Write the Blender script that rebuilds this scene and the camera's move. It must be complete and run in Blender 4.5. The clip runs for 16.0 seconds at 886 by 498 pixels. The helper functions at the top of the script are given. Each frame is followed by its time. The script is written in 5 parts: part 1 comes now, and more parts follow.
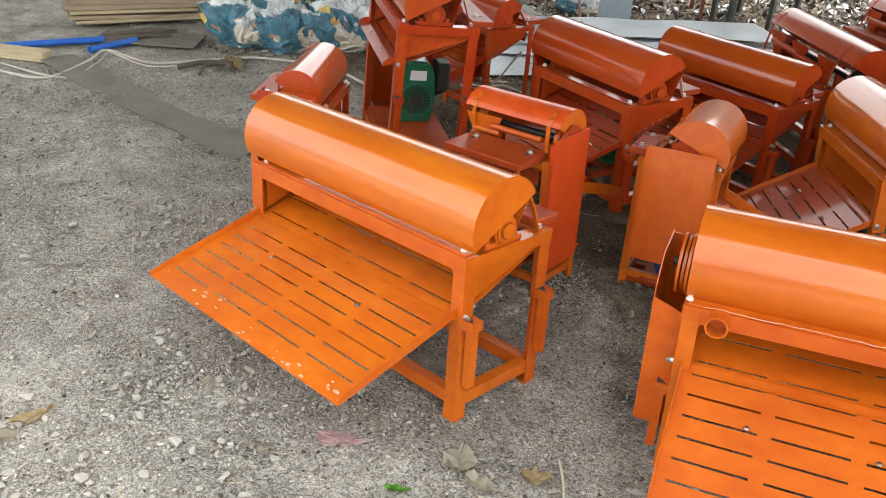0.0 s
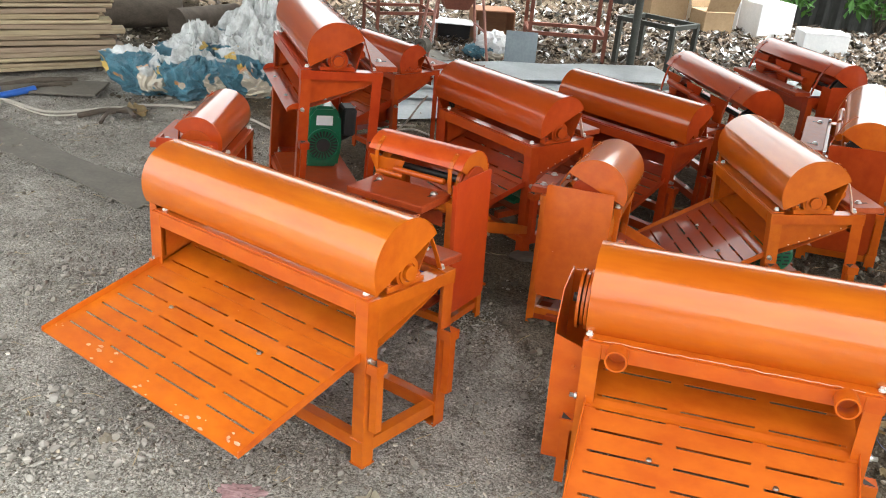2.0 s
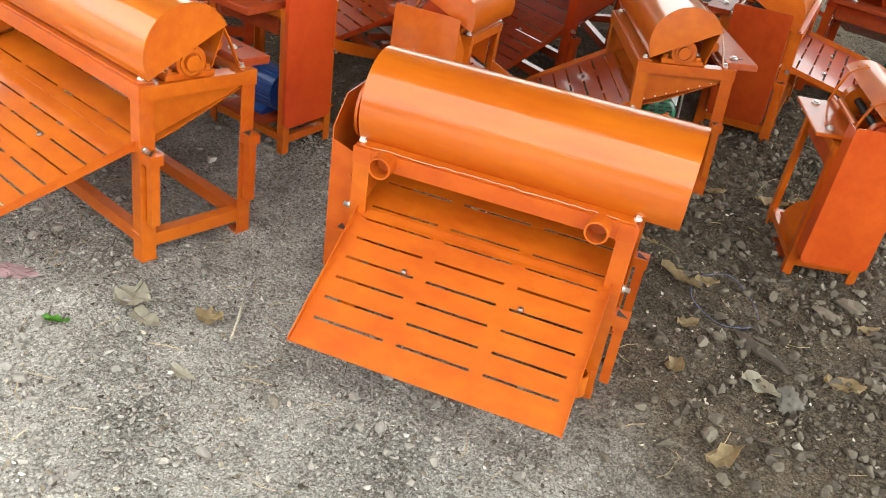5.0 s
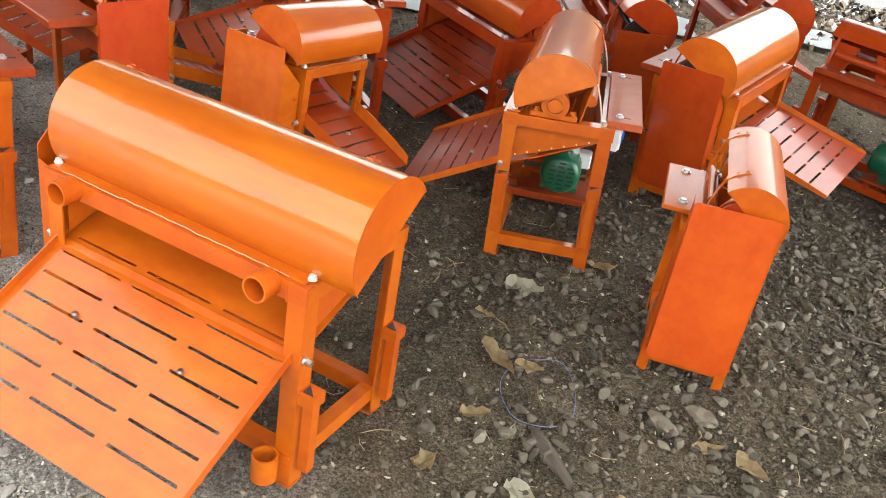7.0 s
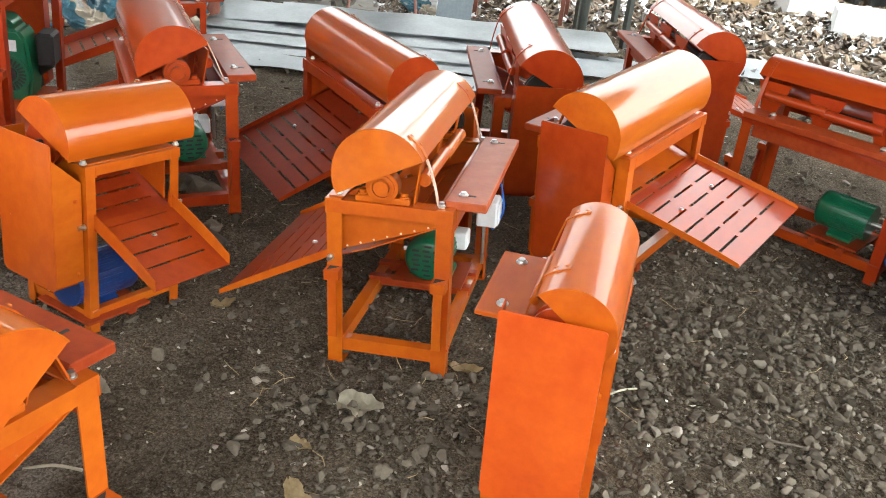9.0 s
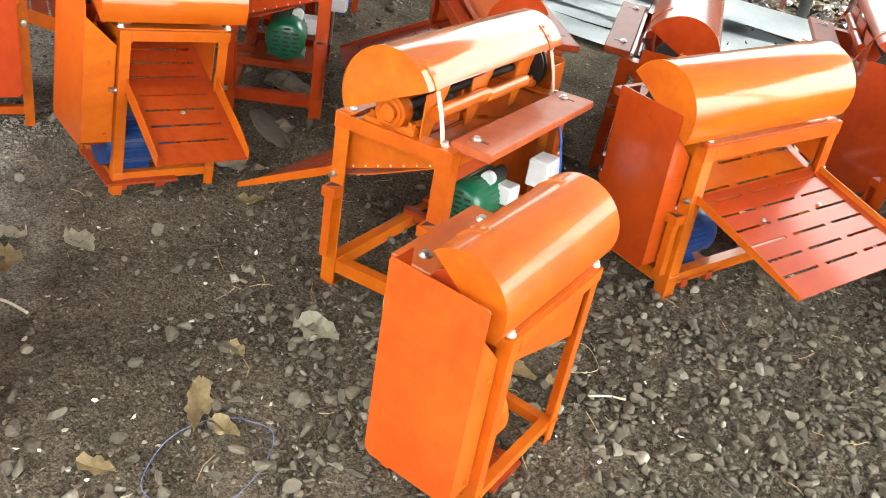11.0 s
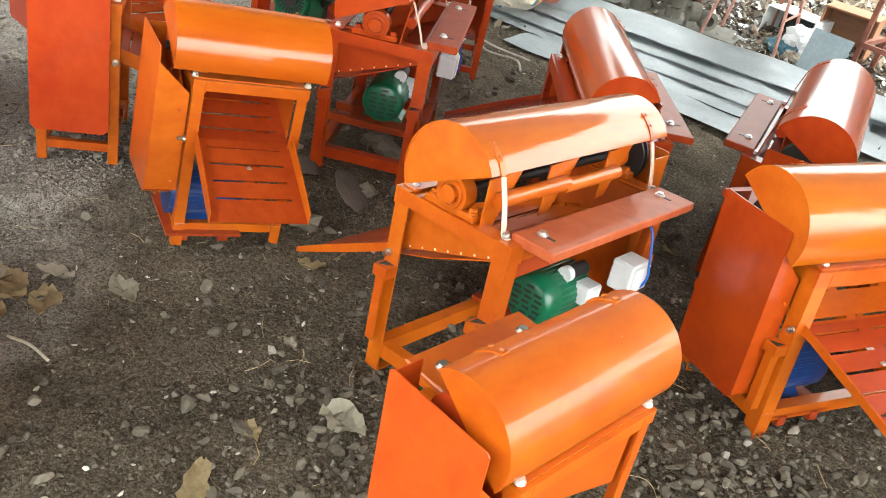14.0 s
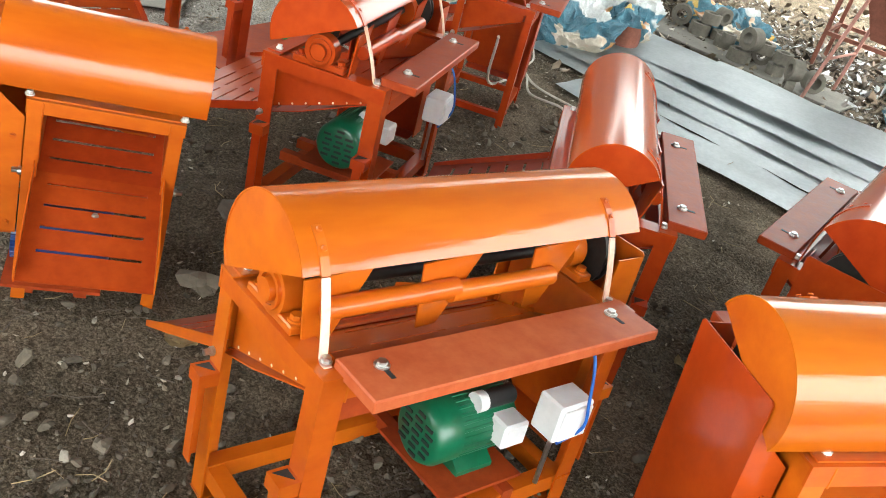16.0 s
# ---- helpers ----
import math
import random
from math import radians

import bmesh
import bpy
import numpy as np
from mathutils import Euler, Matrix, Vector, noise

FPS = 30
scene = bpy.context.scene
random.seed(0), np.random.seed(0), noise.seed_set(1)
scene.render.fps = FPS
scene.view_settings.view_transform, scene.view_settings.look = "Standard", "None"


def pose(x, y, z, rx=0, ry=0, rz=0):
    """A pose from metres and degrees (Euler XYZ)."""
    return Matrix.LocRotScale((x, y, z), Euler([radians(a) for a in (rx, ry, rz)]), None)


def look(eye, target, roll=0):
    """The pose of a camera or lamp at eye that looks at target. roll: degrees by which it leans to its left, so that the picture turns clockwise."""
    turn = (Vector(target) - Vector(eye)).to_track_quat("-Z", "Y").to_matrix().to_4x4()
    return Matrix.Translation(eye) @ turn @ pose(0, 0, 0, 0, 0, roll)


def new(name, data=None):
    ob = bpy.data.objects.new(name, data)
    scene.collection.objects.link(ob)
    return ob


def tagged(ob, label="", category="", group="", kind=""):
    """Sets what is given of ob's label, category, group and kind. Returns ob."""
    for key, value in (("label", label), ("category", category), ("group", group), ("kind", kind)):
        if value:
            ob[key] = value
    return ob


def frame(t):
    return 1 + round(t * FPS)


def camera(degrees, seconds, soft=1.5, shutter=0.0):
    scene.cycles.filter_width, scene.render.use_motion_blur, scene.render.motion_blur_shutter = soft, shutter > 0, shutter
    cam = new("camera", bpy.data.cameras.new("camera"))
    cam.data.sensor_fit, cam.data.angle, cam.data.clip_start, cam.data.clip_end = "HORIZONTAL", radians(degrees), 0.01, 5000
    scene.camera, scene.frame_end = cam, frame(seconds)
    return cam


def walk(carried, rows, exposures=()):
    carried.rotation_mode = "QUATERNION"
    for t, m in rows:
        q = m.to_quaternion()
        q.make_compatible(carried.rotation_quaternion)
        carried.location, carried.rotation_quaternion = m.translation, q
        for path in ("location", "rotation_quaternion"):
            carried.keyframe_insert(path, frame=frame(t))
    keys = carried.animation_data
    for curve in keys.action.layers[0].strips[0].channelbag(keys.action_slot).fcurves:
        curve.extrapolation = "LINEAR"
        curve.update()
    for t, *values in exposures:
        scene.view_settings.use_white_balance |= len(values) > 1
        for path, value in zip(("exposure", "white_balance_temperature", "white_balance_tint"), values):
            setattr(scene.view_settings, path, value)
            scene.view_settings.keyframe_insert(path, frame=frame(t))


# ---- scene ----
cam = camera(54.3, 16.0, soft=1.0)
METRES, EYE, TILT, LEAN, TURN = 4.717, 1.665, 0.0, 0.0, 19.0
ROWS = [
    (0.0, 0.0, 0.0, 0.0, 1.96, -27.72, -3.74),
    (0.5, -0.0021, 0.0015, -0.0004, 2.29, -27.45, -3.89),
    (1.0, -0.0002, 0.0025, -0.0011, 2.49, -26.98, -4.28),
    (1.5, 0.0053, 0.0015, 0.0003, 0.03, -25.45, -4.65),
    (2.0, 0.0118, 0.0004, 0.0001, -3.5, -24.48, -4.43),
    (2.5, 0.02, -0.0003, -0.0014, -7.0, -24.76, -4.21),
    (3.0, 0.0328, -0.0063, -0.0025, -10.8, -26.5, -3.96),
    (3.5, 0.0534, -0.0161, -0.0057, -12.5, -28.23, -4.56),
    (3.7, 0.0617, -0.0092, -0.0098, -11.93, -28.77, -5.35),
    (5.8, 0.2265, 0.0032, -0.0364, 6.85, -34.61, -11.18),
    (6.0, 0.249, 0.0192, -0.0378, 7.96, -34.36, -12.25),
    (6.5, 0.297, 0.0497, -0.0322, 8.33, -32.99, -13.63),
    (7.0, 0.3508, 0.0645, -0.0345, 8.9, -30.42, -9.77),
    (7.5, 0.39, 0.0769, -0.0255, 11.87, -26.94, -5.66),
    (8.0, 0.4118, 0.1201, -0.031, 12.47, -25.21, -5.56),
    (8.5, 0.4416, 0.1676, -0.0339, 9.49, -26.29, -5.75),
    (8.7, 0.4515, 0.174, -0.0336, 8.83, -26.72, -5.45),
    (10.8, 0.5653, 0.2484, -0.0402, 25.06, -32.03, -10.54),
    (11.0, 0.5804, 0.2545, -0.0406, 28.96, -32.79, -10.58),
    (11.5, 0.6212, 0.2766, -0.0373, 36.0, -32.11, -9.31),
    (12.0, 0.6226, 0.2969, -0.0376, 35.54, -30.74, -7.97),
    (12.5, 0.6093, 0.3083, -0.0432, 36.05, -30.72, -9.65),
    (13.0, 0.6036, 0.3081, -0.0434, 39.55, -30.32, -10.44),
    (13.5, 0.6025, 0.3083, -0.0361, 40.11, -29.49, -10.7),
    (14.0, 0.5871, 0.3205, -0.0438, 40.32, -30.97, -12.02),
    (14.5, 0.5841, 0.3458, -0.0494, 43.51, -32.39, -14.01),
    (15.0, 0.6074, 0.391, -0.051, 47.39, -32.05, -13.76),
    (15.5, 0.6062, 0.4419, -0.056, 50.09, -31.09, -13.49),
    (16.0, 0.5834, 0.4935, -0.056, 50.68, -31.12, -13.59),
]
walk(cam, [(t, pose(0, 0, EYE, TILT, LEAN, TURN) @ pose(METRES * x, METRES * y, METRES * z, 90 + pitch, roll, yaw)) for t, x, y, z, yaw, pitch, roll in ROWS],
     exposures=[(0.0, 2.60, 6450, 7), (3.0, 2.76, 6500, 6), (3.7, 2.79, 6500, 6), (6.0, 2.79, 6500, 5), (7.0, 2.99, 6500, 5), (8.5, 3.02, 6400, 5), (11.0, 3.58, 6500, 1), (13.0, 3.42, 6450, 1), (16.0, 3.40, 6450, 1)])

# ---- world, sun and exposure ----
world = bpy.data.worlds.new("sky")
scene.world = world
world.use_nodes = True
wn, wl = world.node_tree.nodes, world.node_tree.links
SUN_UP, SUN_TURN = 70.0, 70.0  # degrees over the horizon, and clockwise from +y
sky = wn.new("ShaderNodeTexSky")
sky.sky_type = "NISHITA"
sky.sun_disc = False
sky.sun_elevation, sky.sun_rotation = radians(SUN_UP), radians(SUN_TURN)
sky.dust_density, sky.air_density = 4.0, 1.0
wn["Background"].inputs["Strength"].default_value = 0.15
overcast = wn.new("ShaderNodeHueSaturation")  # a clouded sky is whiter
overcast.inputs["Saturation"].default_value = 0.04
wl.new(sky.outputs["Color"], overcast.inputs["Color"])
wl.new(overcast.outputs["Color"], wn["Background"].inputs["Color"])

sun = bpy.data.lights.new("sun", "SUN")
sun.energy, sun.angle, sun.color = 0.5, radians(35), (1.0, 0.95, 0.88)
sun_ob = new("sun", sun)
sun_dir = Vector((math.sin(radians(SUN_TURN)) * math.cos(radians(SUN_UP)), math.cos(radians(SUN_TURN)) * math.cos(radians(SUN_UP)), math.sin(radians(SUN_UP))))
sun_ob.matrix_world = look((0, 0, 0), -sun_dir)


# ---- materials ----
def material(name):
    m = bpy.data.materials.new(name)
    m.use_nodes = True
    n, l = m.node_tree.nodes, m.node_tree.links
    return m, n, l, n["Principled BSDF"]


def noise_node(n, l, scale, detail=4.0, rough=0.55, src=None, stretch=None):
    tc = n.new("ShaderNodeTexCoord")
    t = n.new("ShaderNodeTexNoise")
    t.inputs["Scale"].default_value, t.inputs["Detail"].default_value, t.inputs["Roughness"].default_value = scale, detail, rough
    out = tc.outputs["Object"]
    if stretch:
        mp = n.new("ShaderNodeMapping")
        mp.inputs["Scale"].default_value = stretch
        l.new(out, mp.inputs["Vector"])
        out = mp.outputs["Vector"]
    l.new(out, t.inputs["Vector"])
    return t


def ramp(n, l, src, stops):
    r = n.new("ShaderNodeValToRGB")
    while len(r.color_ramp.elements) < len(stops):
        r.color_ramp.elements.new(0.5)
    for e, (p, c) in zip(r.color_ramp.elements, stops):
        e.position, e.color = p, (*c, 1.0)
    l.new(src, r.inputs["Fac"])
    return r


def mix(n, l, fac, a, b):
    m = n.new("ShaderNodeMix")
    m.data_type = "RGBA"
    if isinstance(fac, float):
        m.inputs[0].default_value = fac
    else:
        l.new(fac, m.inputs[0])
    for k, v in ((6, a), (7, b)):
        if isinstance(v, tuple):
            m.inputs[k].default_value = (*v, 1.0)
        else:
            l.new(v, m.inputs[k])
    return m.outputs[2]


def bump(n, l, b, src, strength, distance):
    bp = n.new("ShaderNodeBump")
    bp.inputs["Strength"].default_value, bp.inputs["Distance"].default_value = strength, distance
    l.new(src, bp.inputs["Height"])
    l.new(bp.outputs["Normal"], b.inputs["Normal"])


def worn(name, dark, light, rough=(0.5, 0.7), metal=0.0, big=4.0, fine=60.0, bump_d=0.001, coat=0.0, stretch=None, spots=None, spec=0.5, each=0.0, streaks=0.0, coat_rough=0.09, coat_ior=1.55):
    """A surface with clouds of two scales, fine relief and, if given, spots of another colour."""
    m, n, l, b = material(name)
    t1, t2 = noise_node(n, l, big, 5.0, 0.6, stretch=stretch), noise_node(n, l, fine, 3.0, 0.6, stretch=stretch)
    c = ramp(n, l, t1.outputs["Fac"], [(0.3, dark), (0.7, light)]).outputs["Color"]
    fine_c = ramp(n, l, t2.outputs["Fac"], [(0.35, dark), (0.65, light)]).outputs["Color"]
    c = mix(n, l, 0.35, c, fine_c)
    if spots:
        t3 = noise_node(n, l, spots[1], 3.0, 0.7)
        f = ramp(n, l, t3.outputs["Fac"], [(spots[2], (0, 0, 0)), (spots[2] + 0.05, (1, 1, 1))])
        c = mix(n, l, f.outputs["Color"], c, spots[0])
    if streaks:
        # long brush marks in the gloss
        t5, bp = noise_node(n, l, 26.0, 5.0, 0.65, stretch=(0.025, 1, 1)), n.new("ShaderNodeBump")
        bp.inputs["Strength"].default_value, bp.inputs["Distance"].default_value = streaks, 0.004
        l.new(t5.outputs["Fac"], bp.inputs["Height"])
        l.new(bp.outputs["Normal"], b.inputs["Coat Normal"])
    if each:
        info, hsv = n.new("ShaderNodeObjectInfo"), n.new("ShaderNodeHueSaturation")
        for k, (lo, hi) in (("Hue", (0.5 - 0.012 * each, 0.5 + 0.010 * each)), ("Value", (1 - 0.16 * each, 1 + 0.1 * each))):
            mr = n.new("ShaderNodeMapRange")
            mr.inputs["To Min"].default_value, mr.inputs["To Max"].default_value = lo, hi
            l.new(info.outputs["Random"], mr.inputs["Value"])
            l.new(mr.outputs["Result"], hsv.inputs[k])
        l.new(c, hsv.inputs["Color"])
        c = hsv.outputs["Color"]
    l.new(c, b.inputs["Base Color"])
    r = n.new("ShaderNodeMapRange")
    r.inputs["To Min"].default_value, r.inputs["To Max"].default_value = rough
    l.new(t2.outputs["Fac"], r.inputs["Value"])
    l.new(r.outputs["Result"], b.inputs["Roughness"])
    b.inputs["Metallic"].default_value = metal
    b.inputs["Coat Weight"].default_value = coat
    b.inputs["Coat Roughness"].default_value = coat_rough
    b.inputs["Coat IOR"].default_value = coat_ior
    b.inputs["Specular IOR Level"].default_value = spec
    bump(n, l, b, t2.outputs["Fac"], 0.5, bump_d)
    return m


BRIGHT = ORANGE = worn("orange_paint", (0.40, 0.064, 0.004), (0.58, 0.132, 0.006), (0.36, 0.52), big=4.0, fine=22.0, bump_d=0.0007, coat=0.5, spec=0.22, spots=((0.72, 0.36, 0.22), 28.0, 0.74), stretch=(0.6, 1, 1), each=0.35)
HOOD = worn("orange_hood_paint", (0.385, 0.062, 0.004), (0.58, 0.145, 0.007), (0.36, 0.5), big=5.0, fine=16.0, bump_d=0.0012, coat=0.8, stretch=(0.22, 1, 1), spec=0.1, each=0.35, streaks=0.35, coat_rough=0.055, coat_ior=1.62)
# deeper, redder orange that also carries the shade over the rear machines
DEEP_SHADED = worn("deep_shaded_orange_paint", (0.30, 0.028, 0.004), (0.44, 0.058, 0.006), (0.28, 0.45), big=4.0, fine=22.0, bump_d=0.0007, coat=0.45, spec=0.22, stretch=(0.6, 1, 1), each=0.35)
DEEP_SHADED_HOOD = worn("deep_shaded_orange_hood_paint", (0.31, 0.032, 0.004), (0.47, 0.074, 0.006), (0.3, 0.45), big=5.0, fine=16.0, bump_d=0.0012, coat=0.9, stretch=(0.22, 1, 1), spec=0.1, each=0.35, streaks=0.35, coat_rough=0.12, coat_ior=1.65)
# red-brown chute colour, darkened further for the shade in recessed screens
RED_SHADED = worn("dark_shaded_orange_paint", (0.24, 0.024, 0.005), (0.38, 0.050, 0.007), (0.35, 0.5), big=6.0, fine=30.0, bump_d=0.0008, coat=0.18, spec=0.2, each=0.5)
TRAY = worn("red_brown_paint", (0.24, 0.030, 0.009), (0.38, 0.062, 0.014), (0.32, 0.55), big=8.0, fine=40.0, bump_d=0.0012, coat=0.1, spec=0.16)
# white gloss on the straps put into the colour; weld dots are simply pale
PALE_GLOSS = worn("pale_gloss_paint", (0.66, 0.36, 0.22), (0.80, 0.66, 0.56), (0.25, 0.35), big=9.0, fine=60.0, coat=0.3)
FADED_TRAY = worn("faded_tray_paint", (0.36, 0.062, 0.018), (0.50, 0.130, 0.050), (0.4, 0.6), big=8.0, fine=40.0, bump_d=0.0012, coat=0.1, spec=0.16)
WARM_RED = worn("warm_red_orange_paint", (0.46, 0.052, 0.006), (0.63, 0.105, 0.010), (0.36, 0.52), big=4.0, fine=22.0, bump_d=0.0007, coat=0.45, spec=0.22, each=0.35)
VERMILION = worn("vermilion_paint", (0.42, 0.042, 0.006), (0.57, 0.083, 0.010), (0.36, 0.52), big=4.0, fine=22.0, bump_d=0.0007, coat=0.45, spec=0.22, each=0.35)
PRIMER = worn("pale_pink_primer", (0.55, 0.20, 0.10), (0.68, 0.46, 0.34), (0.5, 0.7), big=30, fine=90)
STEEL = worn("zinc_steel", (0.45, 0.45, 0.44), (0.7, 0.7, 0.68), (0.25, 0.4), metal=1.0, big=20, fine=120)
# zinc whitened in place of the sky it would mirror
ZINC_BOLT = worn("zinc_painted_sheen", (0.66, 0.66, 0.62), (0.84, 0.84, 0.80), (0.25, 0.4), metal=0.35, big=20, fine=120)
BLACK = worn("black_rubber", (0.012, 0.012, 0.012), (0.03, 0.03, 0.03), (0.5, 0.7))
GREEN = worn("green_enamel", (0.004, 0.10, 0.045), (0.008, 0.15, 0.07), (0.28, 0.4), coat=0.3, big=6, fine=40)
BLUE = worn("blue_enamel", (0.005, 0.03, 0.14), (0.008, 0.055, 0.22), (0.3, 0.42), coat=0.3, big=6, fine=40)
WHITE = worn("white_plastic", (0.70, 0.71, 0.72), (0.82, 0.83, 0.84), (0.35, 0.5), big=5, fine=40)
DARK = worn("dark_cast_iron", (0.02, 0.02, 0.02), (0.05, 0.045, 0.04), (0.45, 0.6), metal=0.6)


def ground_material():
    """Crumbly soil: lumps of two sizes with dark cracks between them, brown between the machines, grey and dusty on the
    open side, where the light falling in is painted into the dust too.
    """
    m, n, l, b = material("packed_dirt")
    tc, wob, add = n.new("ShaderNodeTexCoord"), noise_node(n, l, 34.0, 4, 0.65), n.new("ShaderNodeVectorMath")
    shift = n.new("ShaderNodeVectorMath")
    shift.operation = "SCALE"
    shift.inputs["Scale"].default_value = 0.035
    l.new(wob.outputs["Color"], shift.inputs[0])
    l.new(tc.outputs["Object"], add.inputs[0])
    l.new(shift.outputs[0], add.inputs[1])
    cells = []
    for scale in (48.0, 150.0):
        v = n.new("ShaderNodeTexVoronoi")
        v.inputs["Scale"].default_value = scale
        l.new(add.outputs[0], v.inputs["Vector"])
        cells.append(v)
    big, mid, fine = noise_node(n, l, 0.55, 5), noise_node(n, l, 5.0, 6, 0.7), noise_node(n, l, 90.0, 7, 0.8)

    def math_node(op, x, y):
        k = n.new("ShaderNodeMath")
        k.operation = op
        for i, q in enumerate((x, y)):
            if isinstance(q, float):
                k.inputs[i].default_value = q
            else:
                l.new(q, k.inputs[i])
        return k.outputs[0]

    def tone(stops):
        lump = ramp(n, l, cells[0].outputs["Color"], stops).outputs["Color"]
        crumb = ramp(n, l, cells[1].outputs["Color"], stops).outputs["Color"]
        dirt = ramp(n, l, fine.outputs["Fac"], [(0.36, stops[0][1]), (0.5, stops[1][1]), (0.64, stops[2][1])]).outputs["Color"]
        return mix(n, l, 0.55, mix(n, l, 0.6, lump, crumb), dirt)

    trod = noise_node(n, l, 2.3, 6, 0.6)
    trodden = ramp(n, l, trod.outputs["Fac"], [(0.40, (0.12, 0.12, 0.12)), (0.60, (0.58, 0.58, 0.58))]).outputs["Color"]

    def packed(loose, low, high):
        flat = ramp(n, l, fine.outputs["Fac"], [(0.3, low), (0.7, high)]).outputs["Color"]
        return mix(n, l, trodden, loose, flat)

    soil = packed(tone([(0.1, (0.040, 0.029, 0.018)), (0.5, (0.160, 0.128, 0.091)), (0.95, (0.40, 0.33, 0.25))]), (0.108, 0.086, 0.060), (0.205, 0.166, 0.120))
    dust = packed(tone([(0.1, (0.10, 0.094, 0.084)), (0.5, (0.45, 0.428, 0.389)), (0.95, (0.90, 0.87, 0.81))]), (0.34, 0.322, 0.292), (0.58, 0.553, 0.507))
    # pale blend towards the front left: dust, with the light there painted in
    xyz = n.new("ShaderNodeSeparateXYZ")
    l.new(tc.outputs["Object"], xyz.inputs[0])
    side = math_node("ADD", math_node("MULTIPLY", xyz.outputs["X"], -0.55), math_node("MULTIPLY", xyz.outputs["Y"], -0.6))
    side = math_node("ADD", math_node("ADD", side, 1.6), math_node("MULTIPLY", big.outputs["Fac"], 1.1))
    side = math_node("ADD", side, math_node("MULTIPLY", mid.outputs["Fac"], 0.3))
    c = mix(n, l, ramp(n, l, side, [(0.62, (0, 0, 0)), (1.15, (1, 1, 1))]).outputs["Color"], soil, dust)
    patch = ramp(n, l, mid.outputs["Fac"], [(0.34, (0.68, 0.66, 0.63)), (0.5, (1.0, 0.99, 0.97)), (0.66, (1.3, 1.29, 1.27))]).outputs["Color"]
    crack = ramp(n, l, cells[1].outputs["Distance"], [(0.35, (1, 1, 1)), (0.75, (0.45, 0.43, 0.41))]).outputs["Color"]
    for k in (patch, crack):
        pm = n.new("ShaderNodeMix")
        pm.data_type, pm.blend_type = "RGBA", "MULTIPLY"
        pm.inputs[0].default_value = 1.0
        l.new(c, pm.inputs[6])
        l.new(k, pm.inputs[7])
        c = pm.outputs[2]
    l.new(c, b.inputs["Base Color"])
    b.inputs["Roughness"].default_value = 0.93
    b.inputs["Specular IOR Level"].default_value = 0.15
    height = math_node("SUBTRACT", math_node("MULTIPLY", fine.outputs["Fac"], 1.2), math_node("ADD", math_node("MULTIPLY", cells[0].outputs["Distance"], 0.9), math_node("MULTIPLY", cells[1].outputs["Distance"], 0.4)))
    even = ramp(n, l, trod.outputs["Fac"], [(0.40, (1, 1, 1)), (0.60, (0.3, 0.3, 0.3))]).outputs["Color"]
    bump(n, l, b, math_node("MULTIPLY", height, even), 1.0, 0.018)
    return m


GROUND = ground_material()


def stone_material(name, gain):
    m, n, l, b = material(name)
    geo = n.new("ShaderNodeNewGeometry")
    c = ramp(n, l, geo.outputs["Random Per Island"], [(0.0, (0.055, 0.043, 0.030)), (0.6, (0.115, 0.093, 0.067)), (0.95, (0.185, 0.155, 0.115)), (1.0, (0.40, 0.36, 0.30))]).outputs["Color"]
    t = noise_node(n, l, 90.0)
    c = mix(n, l, 0.3, c, ramp(n, l, t.outputs["Fac"], [(0.3, (0.04, 0.032, 0.022)), (0.7, (0.17, 0.14, 0.10))]).outputs["Color"])
    c = mix(n, l, gain, c, (0.80, 0.77, 0.71))
    l.new(c, b.inputs["Base Color"])
    b.inputs["Roughness"].default_value = 0.85
    bump(n, l, b, t.outputs["Fac"], 0.5, 0.002)
    return m


# dusty and grey copies are paler, in step with the ground's painted brightness
STONE, DUSTY_STONE, GREY_STONE = stone_material("brown_grey_stone", 0.0), stone_material("dusty_grey_stone", 0.30), stone_material("grey_stone", 0.19)
WOOD = worn("sawn_wood", (0.24, 0.17, 0.10), (0.50, 0.40, 0.27), (0.6, 0.8), big=3, fine=30, stretch=(0.25, 3, 3), each=2.2)
ZINC = worn("galvanised_sheet", (0.40, 0.43, 0.44), (0.62, 0.64, 0.65), (0.32, 0.55), metal=0.6, big=3, fine=40)
GREYMAT = worn("grey_rubber_belt", (0.09, 0.08, 0.064), (0.19, 0.172, 0.142), (0.7, 0.9), big=4, fine=50)
LEAF = worn("dry_leaf", (0.26, 0.18, 0.08), (0.55, 0.43, 0.24), (0.6, 0.8), big=14, fine=90)
PALE_LEAF = worn("pale_dry_leaf", (0.36, 0.32, 0.23), (0.55, 0.51, 0.40), (0.6, 0.8), big=14, fine=90)
GREEN_LEAF = worn("green_leaf", (0.05, 0.2, 0.01), (0.12, 0.34, 0.02), (0.45, 0.6), big=20, fine=90)
PINK = worn("pink_cloth", (0.20, 0.11, 0.11), (0.38, 0.25, 0.25), (0.8, 0.9), big=20, fine=120)
CARTON = worn("brown_cardboard", (0.26, 0.17, 0.09), (0.4, 0.28, 0.16), (0.7, 0.85), big=4, fine=40)
FOAM = worn("white_foam_board", (0.66, 0.68, 0.69), (0.82, 0.83, 0.84), (0.6, 0.8), big=3, fine=50)
RUST = worn("rusty_red_steel", (0.13, 0.04, 0.025), (0.28, 0.10, 0.065), (0.6, 0.8), metal=0.2, big=8, fine=60)
PINK_STEEL = worn("faded_pink_steel", (0.30, 0.13, 0.10), (0.44, 0.22, 0.18), (0.6, 0.8), big=8, fine=60)
